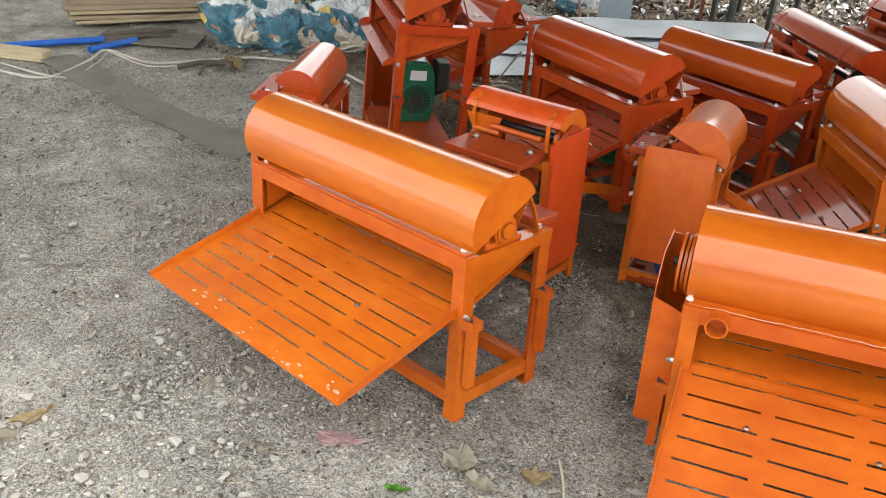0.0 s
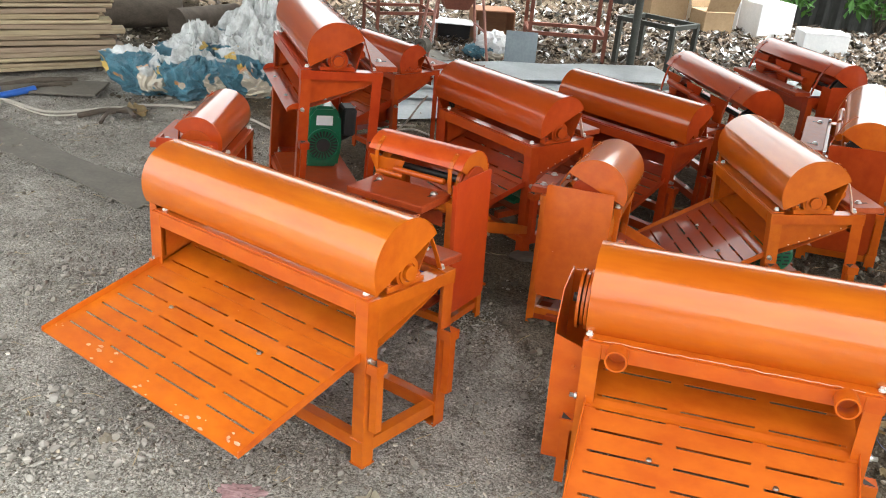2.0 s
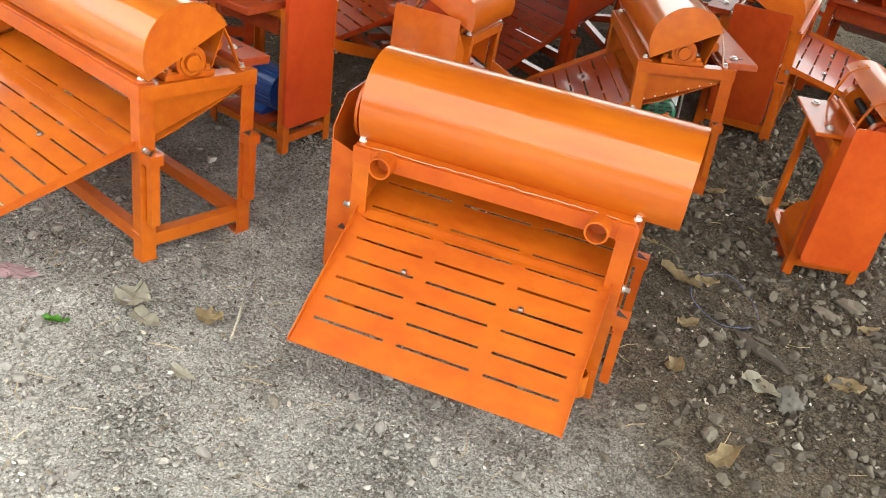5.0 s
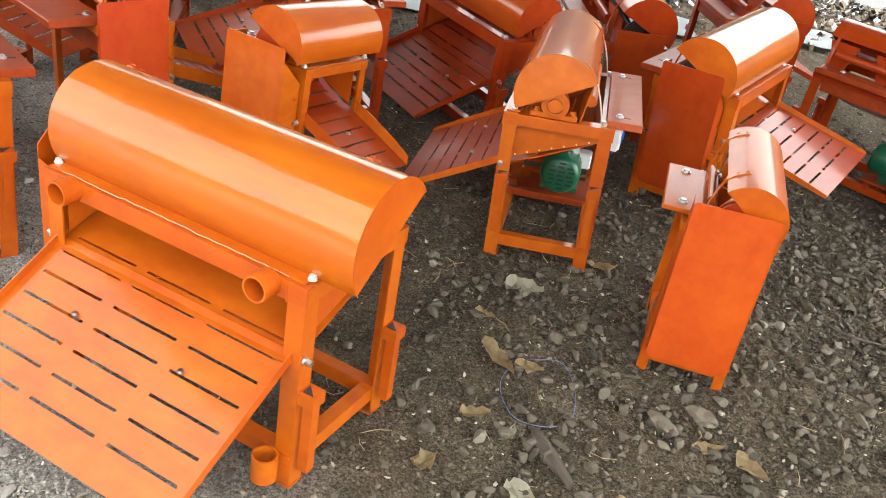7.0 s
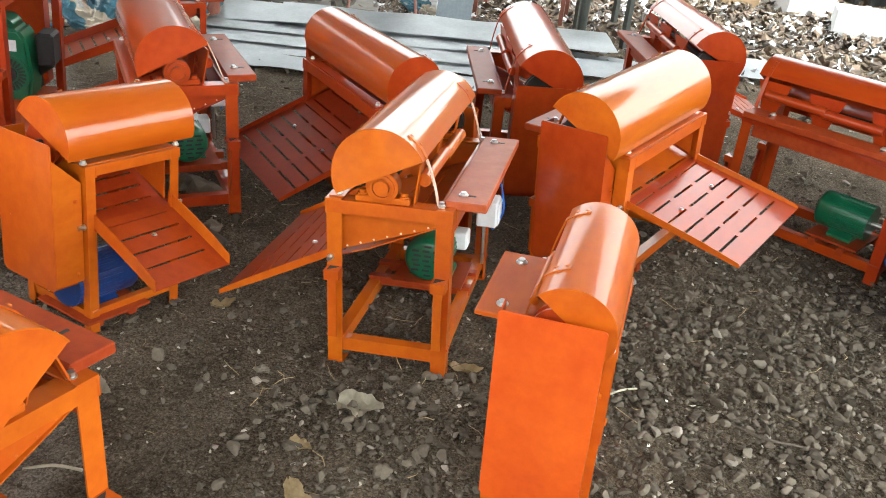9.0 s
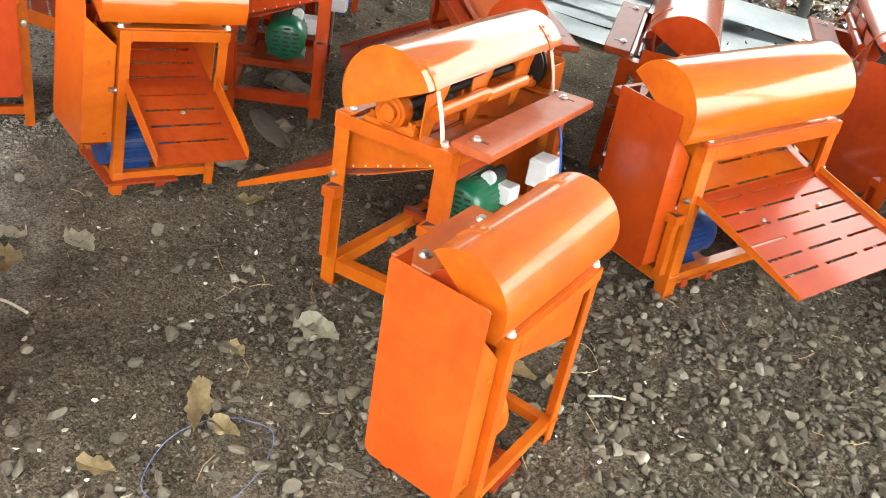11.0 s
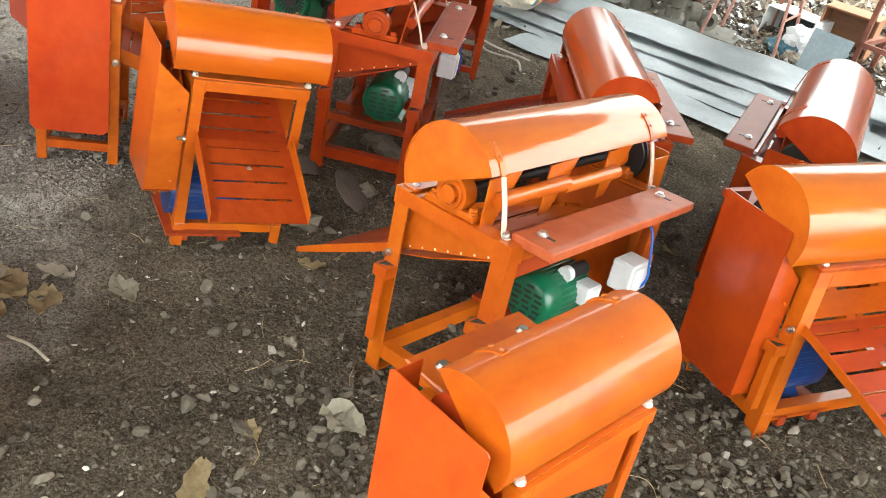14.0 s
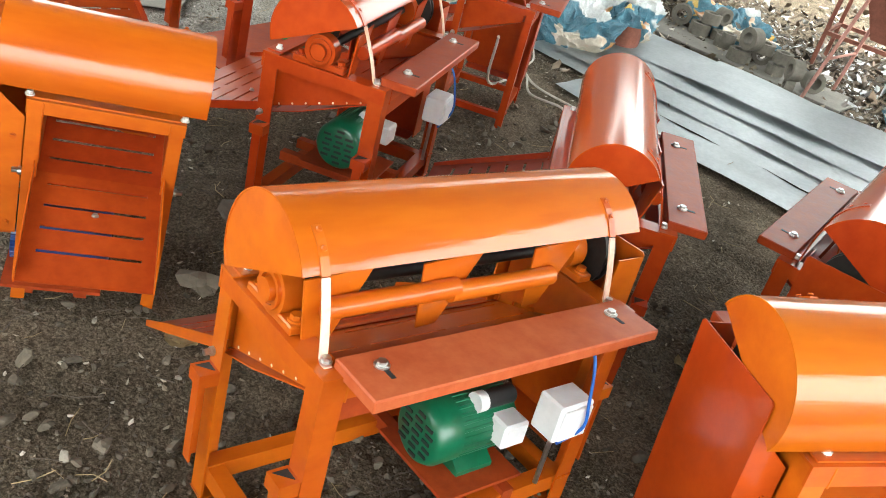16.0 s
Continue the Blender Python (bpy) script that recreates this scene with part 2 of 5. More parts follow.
DARKSTEEL = worn("dark_green_steel", (0.03, 0.035, 0.03), (0.08, 0.085, 0.075), (0.5, 0.7), metal=0.3, big=8, fine=60)
ROPE = worn("dirty_white_cable", (0.34, 0.31, 0.26), (0.55, 0.51, 0.44), (0.6, 0.8), big=10, fine=90)
BLUEPLASTIC = worn("blue_plastic", (0.01, 0.09, 0.40), (0.02, 0.14, 0.55), (0.35, 0.5), big=4, fine=40)
CONCRETE = worn("grey_concrete", (0.13, 0.12, 0.105), (0.24, 0.225, 0.195), (0.8, 0.95), big=5, fine=50)
BARK = worn("dead_wood", (0.05, 0.04, 0.03), (0.14, 0.11, 0.085), (0.8, 0.95), big=6, fine=60, stretch=(0.3, 2, 2))
STRING = worn("faded_blue_string", (0.10, 0.12, 0.28), (0.2, 0.22, 0.4), (0.6, 0.8))
BLUEGREY = worn("blue_grey_sheet", (0.20, 0.25, 0.28), (0.30, 0.36, 0.39), (0.4, 0.6), big=5, fine=40)
REDWOOD = worn("red_plywood", (0.20, 0.085, 0.04), (0.34, 0.16, 0.08), (0.6, 0.8), big=4, fine=40, stretch=(0.3, 2, 2))
BUSH = worn("bush_leaf", (0.03, 0.11, 0.015), (0.08, 0.22, 0.03), (0.5, 0.7), big=6, fine=60)


def sack_material():
    """Woven plastic: bare white towards one end, printed blue with yellow and orange fields on the other."""
    m, n, l, b = material("printed_woven_sack")
    t1, t2, t3 = noise_node(n, l, 2.6, 3, 0.5), noise_node(n, l, 6.0, 2, 0.4), noise_node(n, l, 160, 2)
    dirt = noise_node(n, l, 9.0, 4, 0.65)
    white = ramp(n, l, dirt.outputs["Fac"], [(0.3, (0.32, 0.33, 0.32)), (0.62, (0.76, 0.78, 0.78))]).outputs["Color"]
    blue = ramp(n, l, dirt.outputs["Fac"], [(0.3, (0.008, 0.07, 0.11)), (0.7, (0.03, 0.21, 0.30))]).outputs["Color"]
    blue = mix(n, l, ramp(n, l, t2.outputs["Fac"], [(0.57, (0, 0, 0)), (0.59, (1, 1, 1))]).outputs["Color"], blue, ramp(n, l, t1.outputs["Fac"], [(0.45, (0.62, 0.40, 0.06)), (0.5, (0.60, 0.24, 0.07)), (0.56, (0.62, 0.55, 0.44))]).outputs["Color"])
    xyz, tc, ma = n.new("ShaderNodeSeparateXYZ"), n.new("ShaderNodeTexCoord"), n.new("ShaderNodeMath")
    l.new(tc.outputs["Object"], xyz.inputs[0])
    ma.operation = "MULTIPLY_ADD"
    ma.inputs[1].default_value = 1.6
    l.new(xyz.outputs["Z"], ma.inputs[0])
    l.new(t1.outputs["Fac"], ma.inputs[2])
    c = mix(n, l, ramp(n, l, ma.outputs[0], [(0.88, (0, 0, 0)), (0.90, (1, 1, 1))]).outputs["Color"], blue, white)
    c = mix(n, l, 0.12, c, ramp(n, l, t3.outputs["Fac"], [(0.3, (0.1, 0.1, 0.1)), (0.7, (0.8, 0.8, 0.8))]).outputs["Color"])
    l.new(c, b.inputs["Base Color"])
    b.inputs["Roughness"].default_value = 0.5
    t4 = noise_node(n, l, 9, 3, 0.5, stretch=(1, 1, 0.45))
    bump(n, l, b, t4.outputs["Fac"], 0.8, 0.03)
    return m


SACK = sack_material()


def litter_material(name, stops):
    m, n, l, b = material(name)
    geo = n.new("ShaderNodeNewGeometry")
    c = ramp(n, l, geo.outputs["Random Per Island"], stops).outputs["Color"]
    l.new(c, b.inputs["Base Color"])
    b.inputs["Roughness"].default_value = 0.8
    return m


LITTER = litter_material("mixed_litter", [(0.0, (0.02, 0.016, 0.012)), (0.45, (0.08, 0.055, 0.035)), (0.72, (0.17, 0.12, 0.08)), (0.86, (0.33, 0.33, 0.33)), (1.0, (0.75, 0.77, 0.78))])
CHIPS = litter_material("dry_chips", [(0.0, (0.03, 0.022, 0.014)), (0.45, (0.13, 0.10, 0.066)), (0.75, (0.28, 0.23, 0.165)), (0.92, (0.46, 0.40, 0.31)), (1.0, (0.70, 0.66, 0.59))])
FENCE = worn("weathered_fence", (0.018, 0.02, 0.02), (0.05, 0.052, 0.05), (0.7, 0.9), big=1.5, fine=12)
ROOFMAT = worn("rusty_roof_sheet", (0.03, 0.026, 0.023), (0.065, 0.058, 0.052), (0.5, 0.7), big=1.5, fine=15)


# ---- mesh helpers ----
def part(name, bm, mat, parent=None, label="", smooth=False):
    me = bpy.data.meshes.new(name)
    bmesh.ops.recalc_face_normals(bm, faces=bm.faces[:])
    bm.to_mesh(me)
    bm.free()
    me.materials.append(mat)
    if smooth:
        for p in me.polygons:
            p.use_smooth = True
        me.set_sharp_from_angle(angle=radians(35))
    ob = new(name, me)
    ob.parent = parent
    return tagged(ob, label=label)


def thing(name, m, label, category, group=""):
    ob = new(name)
    ob.empty_display_size = 0.1
    ob.matrix_basis = m
    return tagged(ob, label=label, category=category, group=group)


def box(bm, x0, x1, y0, y1, z0, z1, m=None, bevel=0.0):
    r = bmesh.ops.create_cube(bm, size=1.0, matrix=(m or Matrix()) @ Matrix.Translation(((x0 + x1) / 2, (y0 + y1) / 2, (z0 + z1) / 2)) @ Matrix.Diagonal((x1 - x0, y1 - y0, z1 - z0, 1)))
    if bevel:
        edges = list({e for v in r["verts"] for e in v.link_edges})
        bmesh.ops.bevel(bm, geom=edges, offset=bevel, segments=1, affect="EDGES")
    return bm


def rod(bm, a, b, r, r2=None, seg=16, caps=True):
    a, b = Vector(a), Vector(b)
    d = b - a
    m = Matrix.Translation((a + b) / 2) @ d.to_track_quat("Z", "Y").to_matrix().to_4x4()
    bmesh.ops.create_cone(bm, cap_ends=caps, segments=seg, radius1=r, radius2=r if r2 is None else r2, depth=d.length, matrix=m)
    return bm


def tube(bm, a, b, r, wall, seg=20):
    """An open pipe with a wall."""
    a, b = Vector(a), Vector(b)
    q = (b - a).to_track_quat("Z", "Y")
    rings = []
    for p, rr in ((a, r), (b, r), (b, r - wall), (a, r - wall)):
        rings.append([bm.verts.new(p + q @ Vector((rr * math.cos(2 * math.pi * i / seg), rr * math.sin(2 * math.pi * i / seg), 0))) for i in range(seg)])
    for k in range(4):
        u, v = rings[k], rings[(k + 1) % 4]
        for i in range(seg):
            bm.faces.new((u[i], u[(i + 1) % seg], v[(i + 1) % seg], v[i]))
    return bm


def prism(bm, poly, axis, a, b):
    """A polygon in the plane across axis (0: y z, 1: x z, 2: x y), drawn out from a to b."""
    def put(p, s):
        return {0: (s, p[0], p[1]), 1: (p[0], s, p[1]), 2: (p[0], p[1], s)}[axis]
    lo, hi = [bm.verts.new(put(p, a)) for p in poly], [bm.verts.new(put(p, b)) for p in poly]
    bm.faces.new(lo)
    bm.faces.new(hi[::-1])
    k = len(poly)
    for i in range(k):
        bm.faces.new((lo[i], lo[(i + 1) % k], hi[(i + 1) % k], hi[i]))
    return bm


def shell(bm, profile, x0, x1, thick, seg=1):
    """A bent sheet: a profile of (y, z) drawn along x, with thickness inwards."""
    pts = [Vector(p) for p in profile]
    inner = []
    for i, p in enumerate(pts):
        d = (pts[min(i + 1, len(pts) - 1)] - pts[max(i - 1, 0)]).normalized()
        inner.append(p + Vector((-d.y, d.x)) * thick)
    loop = pts + inner[::-1]
    return prism(bm, [tuple(p) for p in loop], 0, x0, x1)


def angle_bar(bm, x, y, z0, z1, sx, sy, w=0.045, t=0.005):
    """An upright L bar whose outer corner is at (x, y); sx, sy point inwards."""
    poly = [(x, y), (x + sx * w, y), (x + sx * w, y + sy * t), (x + sx * t, y + sy * t), (x + sx * t, y + sy * w), (x, y + sy * w)]
    return prism(bm, poly, 2, z0, z1)


def slotted(bm, x0, x1, line, cols, rows, gap=0.009, margin=0.03, rib=0.035, skip=0.0, thick=0.003):
    """A sheet along a line of (y, z) points, pierced by rows of slots that run along x."""
    pts = [Vector(p) for p in line]
    cum = [0.0]
    for a, b in zip(pts, pts[1:]):
        cum.append(cum[-1] + (b - a).length)
    total = cum[-1]

    def at(s):
        s = min(max(s, 0.0), total)
        for i in range(len(pts) - 1):
            if s <= cum[i + 1] + 1e-9:
                return pts[i].lerp(pts[i + 1], (s - cum[i]) / (cum[i + 1] - cum[i]))
        return pts[-1]

    step = (total - skip) / rows
    ss, hole = [0.0], []
    for k in range(rows):
        c = step * (k + 0.5)
        hole.append(False)
        ss.append(c - gap / 2)
        hole.append(True)
        ss.append(c + gap / 2)
    hole.append(False)
    ss.append(total)
    xs, open_x = [x0], []
    cw = (x1 - x0 - 2 * margin - (cols - 1) * rib) / cols
    for k in range(cols):
        a = x0 + margin + k * (cw + rib)
        open_x.append(False)
        xs.append(a)
        open_x.append(True)
        xs.append(a + cw)
    open_x.append(False)
    xs.append(x1)
    grid = [[bm.verts.new((x, *at(s))) for x in xs] for s in ss]
    faces = []
    for i in range(len(ss) - 1):
        for j in range(len(xs) - 1):
            if not (hole[i] and open_x[j]):
                faces.append(bm.faces.new((grid[i][j], grid[i][j + 1], grid[i + 1][j + 1], grid[i + 1][j])))
    bmesh.ops.recalc_face_normals(bm, faces=faces)
    bmesh.ops.solidify(bm, geom=faces, thickness=thick)
    return bm


def strip_mesh(bm, pts, r, seg=8):
    """A round cord through the points, smoothed."""
    p = [Vector(q) for q in pts]
    p = [p[0] * 2 - p[1]] + p + [p[-1] * 2 - p[-2]]
    path = []
    for i in range(1, len(p) - 2):
        for k in range(8):
            a = k / 8
            path.append(0.5 * (2 * p[i] + (p[i + 1] - p[i - 1]) * a + (2 * p[i - 1] - 5 * p[i] + 4 * p[i + 1] - p[i + 2]) * a * a + (3 * p[i] - p[i - 1] - 3 * p[i + 1] + p[i + 2]) * a ** 3))
    path.append(p[-2])
    rings = []
    for i, q in enumerate(path):
        d = (path[min(i + 1, len(path) - 1)] - path[max(i - 1, 0)]).normalized()
        u = d.cross(Vector((0, 0, 1)))
        u = u.normalized() if u.length > 1e-3 else Vector((1, 0, 0))
        w = u.cross(d)
        rings.append([bm.verts.new(q + r * (math.cos(2 * math.pi * k / seg) * u + math.sin(2 * math.pi * k / seg) * w)) for k in range(seg)])
    for u, v in zip(rings, rings[1:]):
        for k in range(seg):
            bm.faces.new((u[k], u[(k + 1) % seg], v[(k + 1) % seg], v[k]))
    bm.faces.new(rings[0])
    bm.faces.new(rings[-1])
    return bm


def hexbolt(bm, p, axis, r=0.009, h=0.008):
    p = Vector(p)
    rod(bm, p, p + Vector(axis) * (h * 0.35), r * 1.35, seg=12)
    rod(bm, p + Vector(axis) * (h * 0.3), p + Vector(axis) * h, r, seg=6)
    return bm


# ---- ground, shell of the place and unseen light blockers ----
FEET = []  # where the machines stand: the soil has settled under them


def ground_height(x, y):
    dip = -0.075 * math.exp(-(((x - 0.3) / 1.0) ** 2 + ((y - 5.3) / 0.75) ** 2)) - 0.04 * math.exp(-(((x - 1.6) / 0.8) ** 2 + ((y - 5.9) / 0.7) ** 2))
    mound = 0.14 * math.exp(-(((x + 0.3) / 2.6) ** 2 + ((y - 10.6) / 1.4) ** 2)) + 0.1 * math.exp(-(((x - 3.0) / 1.8) ** 2 + ((y - 10.8) / 1.0) ** 2))
    h = dip + mound + 0.010 * noise.noise((x * 1.3, y * 1.3, 0)) + 0.006 * noise.noise((x * 5, y * 5, 3))
    pull, weight = 0.0, 0.12
    for fx, fy, fz in FEET:
        d = (x - fx) ** 2 + (y - fy) ** 2
        if d < 0.2:
            w = math.exp(-d / 0.026)
            pull, weight = pull + w * (fz - h), weight + w
    return h + pull / weight


def crumbs(x, y):
    """Lumps and heel marks in the soil, a centimetre at most."""
    rough = max(0.0, min(1.0, 0.55 + 1.3 * noise.noise((x * 0.9, y * 0.9, 11))))
    return rough * (0.010 * noise.noise((x * 13, y * 13, 5)) + 0.011 * abs(noise.noise((x * 27, y * 27, 8)))) - 0.003


def build_ground():
    def lines(lo, a, b, hi, fine):
        inner = [a + i * fine for i in range(int((b - a) / fine) + 1)]
        left = [lo + i * 0.1 for i in range(int((a - lo) / 0.1))]
        right = [b + (i + 1) * 0.1 for i in range(int((hi - b) / 0.1))]
        return [-300, -150, -60, -25] + left + inner + right + [25, 60, 150, 300]
    xs, ys = lines(-6.0, -3.8, 3.2, 5.4, 0.022), lines(-2.0, 0.8, 6.0, 13.0, 0.022)
    verts = [(x, y, (ground_height(x, y) + (crumbs(x, y) if -3.8 < x < 3.2 and 0.8 < y < 6.0 else 0.0)) if abs(x) < 20 and abs(y) < 20 else 0.0) for y in ys for x in xs]
    n = len(xs)
    faces = [(j * n + i, j * n + i + 1, (j + 1) * n + i + 1, (j + 1) * n + i) for j in range(len(ys) - 1) for i in range(n - 1)]
    me = bpy.data.meshes.new("ground")
    me.from_pydata(verts, [], faces)
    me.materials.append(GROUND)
    me.polygons.foreach_set("use_smooth", [True] * len(faces))
    return tagged(new("ground", me), "brown packed soil with dust painted paler on the lit side, strewn with fine gravel", "ground", kind="structure")



# unseen roof, read from the hood reflections; its edges are cut to steer light
def build_roof():
    bm = bmesh.new()
    n = 220
    x0, x1, y0, y1 = -6.5, 4.8, 1.3, 8.9
    lo = []
    for i in range(n + 1):
        x = x0 + (x1 - x0) * i / n
        z = 3.2 + 0.02 * math.sin(i * 1.25)
        front = y0 - 0.12 * (x + 1.6) if x > -1.6 else y0 - 0.4 * (x + 1.6)  # eaves slanted back to let light in at the front left
        lo.append((bm.verts.new((x, front, z)), bm.verts.new((x, y1, z + 0.3))))
    for a, b in zip(lo, lo[1:]):
        bm.faces.new((a[0], b[0], b[1], a[1]))
    return tagged(part("ceiling", bm, ROOFMAT), "dark corrugated shed roof out of view, cut to steer the light", "roof", kind="structure")


roof = build_roof()


def build_fence():
    bm = bmesh.new()
    n = 400
    prev = None
    for i in range(n + 1):
        a = i / n
        x, y = -9 + 16 * a, 12.2 + 0.03 * math.sin(i * 1.5)
        cur = [bm.verts.new((x, y, 0)), bm.verts.new((x, y, 2.3)), bm.verts.new((x, y + 0.01, 2.3)), bm.verts.new((x, y + 0.01, 0))]
        if prev:
            for k in range(3):
                bm.faces.new((prev[k], cur[k], cur[k + 1], prev[k + 1]))
        prev = cur
    return tagged(part("wall_north", bm, FENCE), "dark weathered corrugated metal fence behind the yard", "fence", kind="structure")


fence = build_fence()


# added out of view to keep western sky off the trays and hoods
def build_west_blocker():
    bm = box(bmesh.new(), -7.6, -7.5, 4.0, 12.1, 0.0, 3.4)
    return tagged(part("light_block_west", bm, FENCE), "unseen dark wall added to block light from the west", "wall", kind="structure")


build_west_blocker()


# wall added behind the camera; its height sets how low the sky shines in
def build_south_blocker():
    bm = box(bmesh.new(), -9.0, 12.0, -7.2, -7.0, 0.0, 2.2)
    return tagged(part("light_block_south", bm, CONCRETE), "unseen plain grey wall added to cut off low southern light", "wall", kind="structure")


build_south_blocker()


# ---- the machines ----
def electric_motor(parent, x, y, z, paint, label, depth, length=0.21, r=0.077, boxes=True):
    """A foot-mounted motor, its axis along x, with the fan cover towards +x."""
    if paint is BRIGHT:
        # a plain round drum with a domed end
        prof = [(-0.085, 0.016), (-0.083, 0.06), (-0.072, 0.078), (-0.05, 0.084), (0.07, 0.088), (0.085, 0.078), (0.09, 0.016)]
        bm = bmesh.new()
        rings = [[bm.verts.new((x + px, y + pr * math.cos(2 * math.pi * i / 32), z + pr * math.sin(2 * math.pi * i / 32))) for i in range(32)] for px, pr in prof]
        for u, v in zip(rings, rings[1:]):
            for i in range(32):
                bm.faces.new((u[i], u[(i + 1) % 32], v[(i + 1) % 32], v[i]))
        bm.faces.new(rings[-1])
        bm.faces.new(rings[0])
        motor = part("motor", bm, paint, parent, label, smooth=True)
        part("shaft", rod(bmesh.new(), (x - 0.14, y, z), (x - 0.09, y, z), 0.011, seg=12), STEEL, motor, smooth=True)
        part("motor_mount", box(bmesh.new(), x - 0.06, x + 0.06, -depth + 0.006, depth - 0.006, z - 0.092, z - 0.08), TRAY, parent)
        return motor
    bm = bmesh.new()
    gear = []
    for k in range(28):
        for da, rr in ((-0.055, 0.965), (-0.035, 0.99), (0.035, 0.99), (0.055, 0.965)):
            a = 2 * math.pi * k / 28 + da
            gear.append((y + r * rr * math.cos(a), z + r * rr * math.sin(a)))
    prism(bm, gear, 0, x - length / 2, x + length / 2 - 0.055)
    motor = part("motor", bm, paint, parent, label, smooth=True)
    bm = bmesh.new()
    prism(bm, [(y - r * 0.95, z - r - 0.012), (y + r * 0.95, z - r - 0.012), (y + r * 0.95, z - r), (y + r * 0.5, z - r * 0.7), (y - r * 0.5, z - r * 0.7), (y - r * 0.95, z - r)], 0, x - length / 2 + 0.04, x + length / 2 - 0.07)
    part("foot", bm, paint, motor)
    bm = bmesh.new()
    prof = [(x + length / 2 - 0.06, r), (x + length / 2 - 0.01, r), (x + length / 2 + 0.004, r * 0.9), (x + length / 2 + 0.01, r * 0.75)]
    rings = [[bm.verts.new((px, y + pr * math.cos(2 * math.pi * i / 32), z + pr * math.sin(2 * math.pi * i / 32))) for i in range(32)] for px, pr in prof]
    for u, v in zip(rings, rings[1:]):
        for i in range(32):
            bm.faces.new((u[i], u[(i + 1) % 32], v[(i + 1) % 32], v[i]))
    bm.faces.new(rings[-1])
    part("fan_cover", bm, paint, motor, smooth=True)
    bm = bmesh.new()
    for row in range(-3, 4):
        for col in (-1, 0, 1):
            yy, zz = y + col * 0.036 + (row % 2) * 0.006, z + row * 0.017
            if math.hypot(yy - y, zz - z) < r * 0.68:
                box(bm, x + length / 2 + 0.008, x + length / 2 + 0.0125, yy - 0.012, yy + 0.012, zz - 0.0035, zz + 0.0035)
    part("vent_slot", bm, BLACK, motor)
    bm = bmesh.new()
    rod(bm, (x - length / 2 - 0.05, y, z), (x - length / 2, y, z), 0.011, seg=12)
    part("shaft", bm, STEEL, motor, smooth=True)
    if boxes:
        bm = bmesh.new()
        box(bm, x - 0.105, x - 0.035, y + r * 0.55, y + r + 0.032, z - 0.012, z + 0.05, bevel=0.006)
        part("terminal_box", bm, WHITE, motor, "white plastic terminal box")
        bm = bmesh.new()
        rod(bm, (x - 0.10, y + r * 0.45, z + r * 0.95), (x - 0.02, y + r * 0.45, z + r * 0.95), 0.021, seg=16)
        part("capacitor", bm, BLACK, motor, "black capacitor", smooth=True)
        bm = bmesh.new()
        rod(bm, (x - 0.02, y + r * 0.45, z + r * 0.95), (x + 0.004, y + r * 0.45, z + r * 0.95), 0.023, seg=16)
        part("cap", bm, WHITE, motor, smooth=True)
    bm = bmesh.new()
    box(bm, x - length / 2 - 0.01, x + length / 2, y - 0.12, y + 0.12, z - r - 0.02, z - r - 0.012)
    for sx in (-1, 1):
        box(bm, x + sx * 0.06 - 0.015, x + sx * 0.06 + 0.015, -depth + 0.006, depth - 0.006, z - r - 0.05, z - r - 0.02)
    part("motor_mount", bm, TRAY, parent)
    return motor


def petrol_engine(parent, x, y, z, depth, h):
    """A small air-cooled engine on a platform, its fan towards +x."""
    bm = box(bmesh.new(), x - 0.09, h - 0.01, -depth + 0.01, depth - 0.01, z - 0.006, z - 0.001)
    part("platform", bm, TRAY, parent)
    bm = bmesh.new()
    prism(bm, [(y - 0.085, z), (y + 0.085, z), (y + 0.1, z + 0.12), (y + 0.085, z + 0.27), (y + 0.05, z + 0.32), (y - 0.05, z + 0.32), (y - 0.085, z + 0.27), (y - 0.1, z + 0.12)], 0, x - 0.02, x + 0.14)
    bmesh.ops.bevel(bm, geom=bm.edges[:], offset=0.014, segments=2, affect="EDGES")
    e = part("engine", bm, GREEN, parent, "green painted petrol engine", smooth=True)
    bm = bmesh.new()
    for k in range(24):
        m = Matrix.Translation((x + 0.139, y, z + 0.12)) @ Matrix.Rotation(2 * math.pi * k / 24, 4, "X")
        box(bm, 0, 0.004, -0.004, 0.004, 0.042, 0.074, m)
    rod(bm, (x + 0.135, y, z + 0.12), (x + 0.15, y, z + 0.12), 0.035, seg=24)
    part("starter_grille", bm, BLACK, e)
    bm = tube(bmesh.new(), (x + 0.13, y, z + 0.12), (x + 0.155, y, z + 0.12), 0.09, 0.012, 32)
    part("fan_cover", bm, GREEN, e, smooth=True)
    bm = box(bmesh.new(), x + 0.1395, x + 0.1425, y - 0.042, y + 0.042, z + 0.225, z + 0.275)
    part("maker_plate", bm, WHITE, e, "white label plate")
    bm = box(bmesh.new(), x - 0.08, x - 0.02, y - 0.08, y + 0.08, z, z + 0.2, bevel=0.01)
    part("crankcase", bm, DARK, e)
    bm = box(bmesh.new(), x - 0.03, x + 0.09, y + 0.105, y + 0.18, z + 0.15, z + 0.3, bevel=0.012)
    part("air_filter", bm, BLACK, e, "black air filter")
    bm = rod(bmesh.new(), (x, y + 0.08, z + 0.1), (x + 0.05, y + 0.15, z + 0.16), 0.025, seg=14)
    part("carburettor", bm, DARK, e, smooth=True)
    bm = rod(bmesh.new(), (x - 0.05, y - 0.04, z + 0.29), (x + 0.06, y - 0.04, z + 0.29), 0.06, seg=28)
    part("fuel_tank", bm, GREEN, e, smooth=True)
    return e


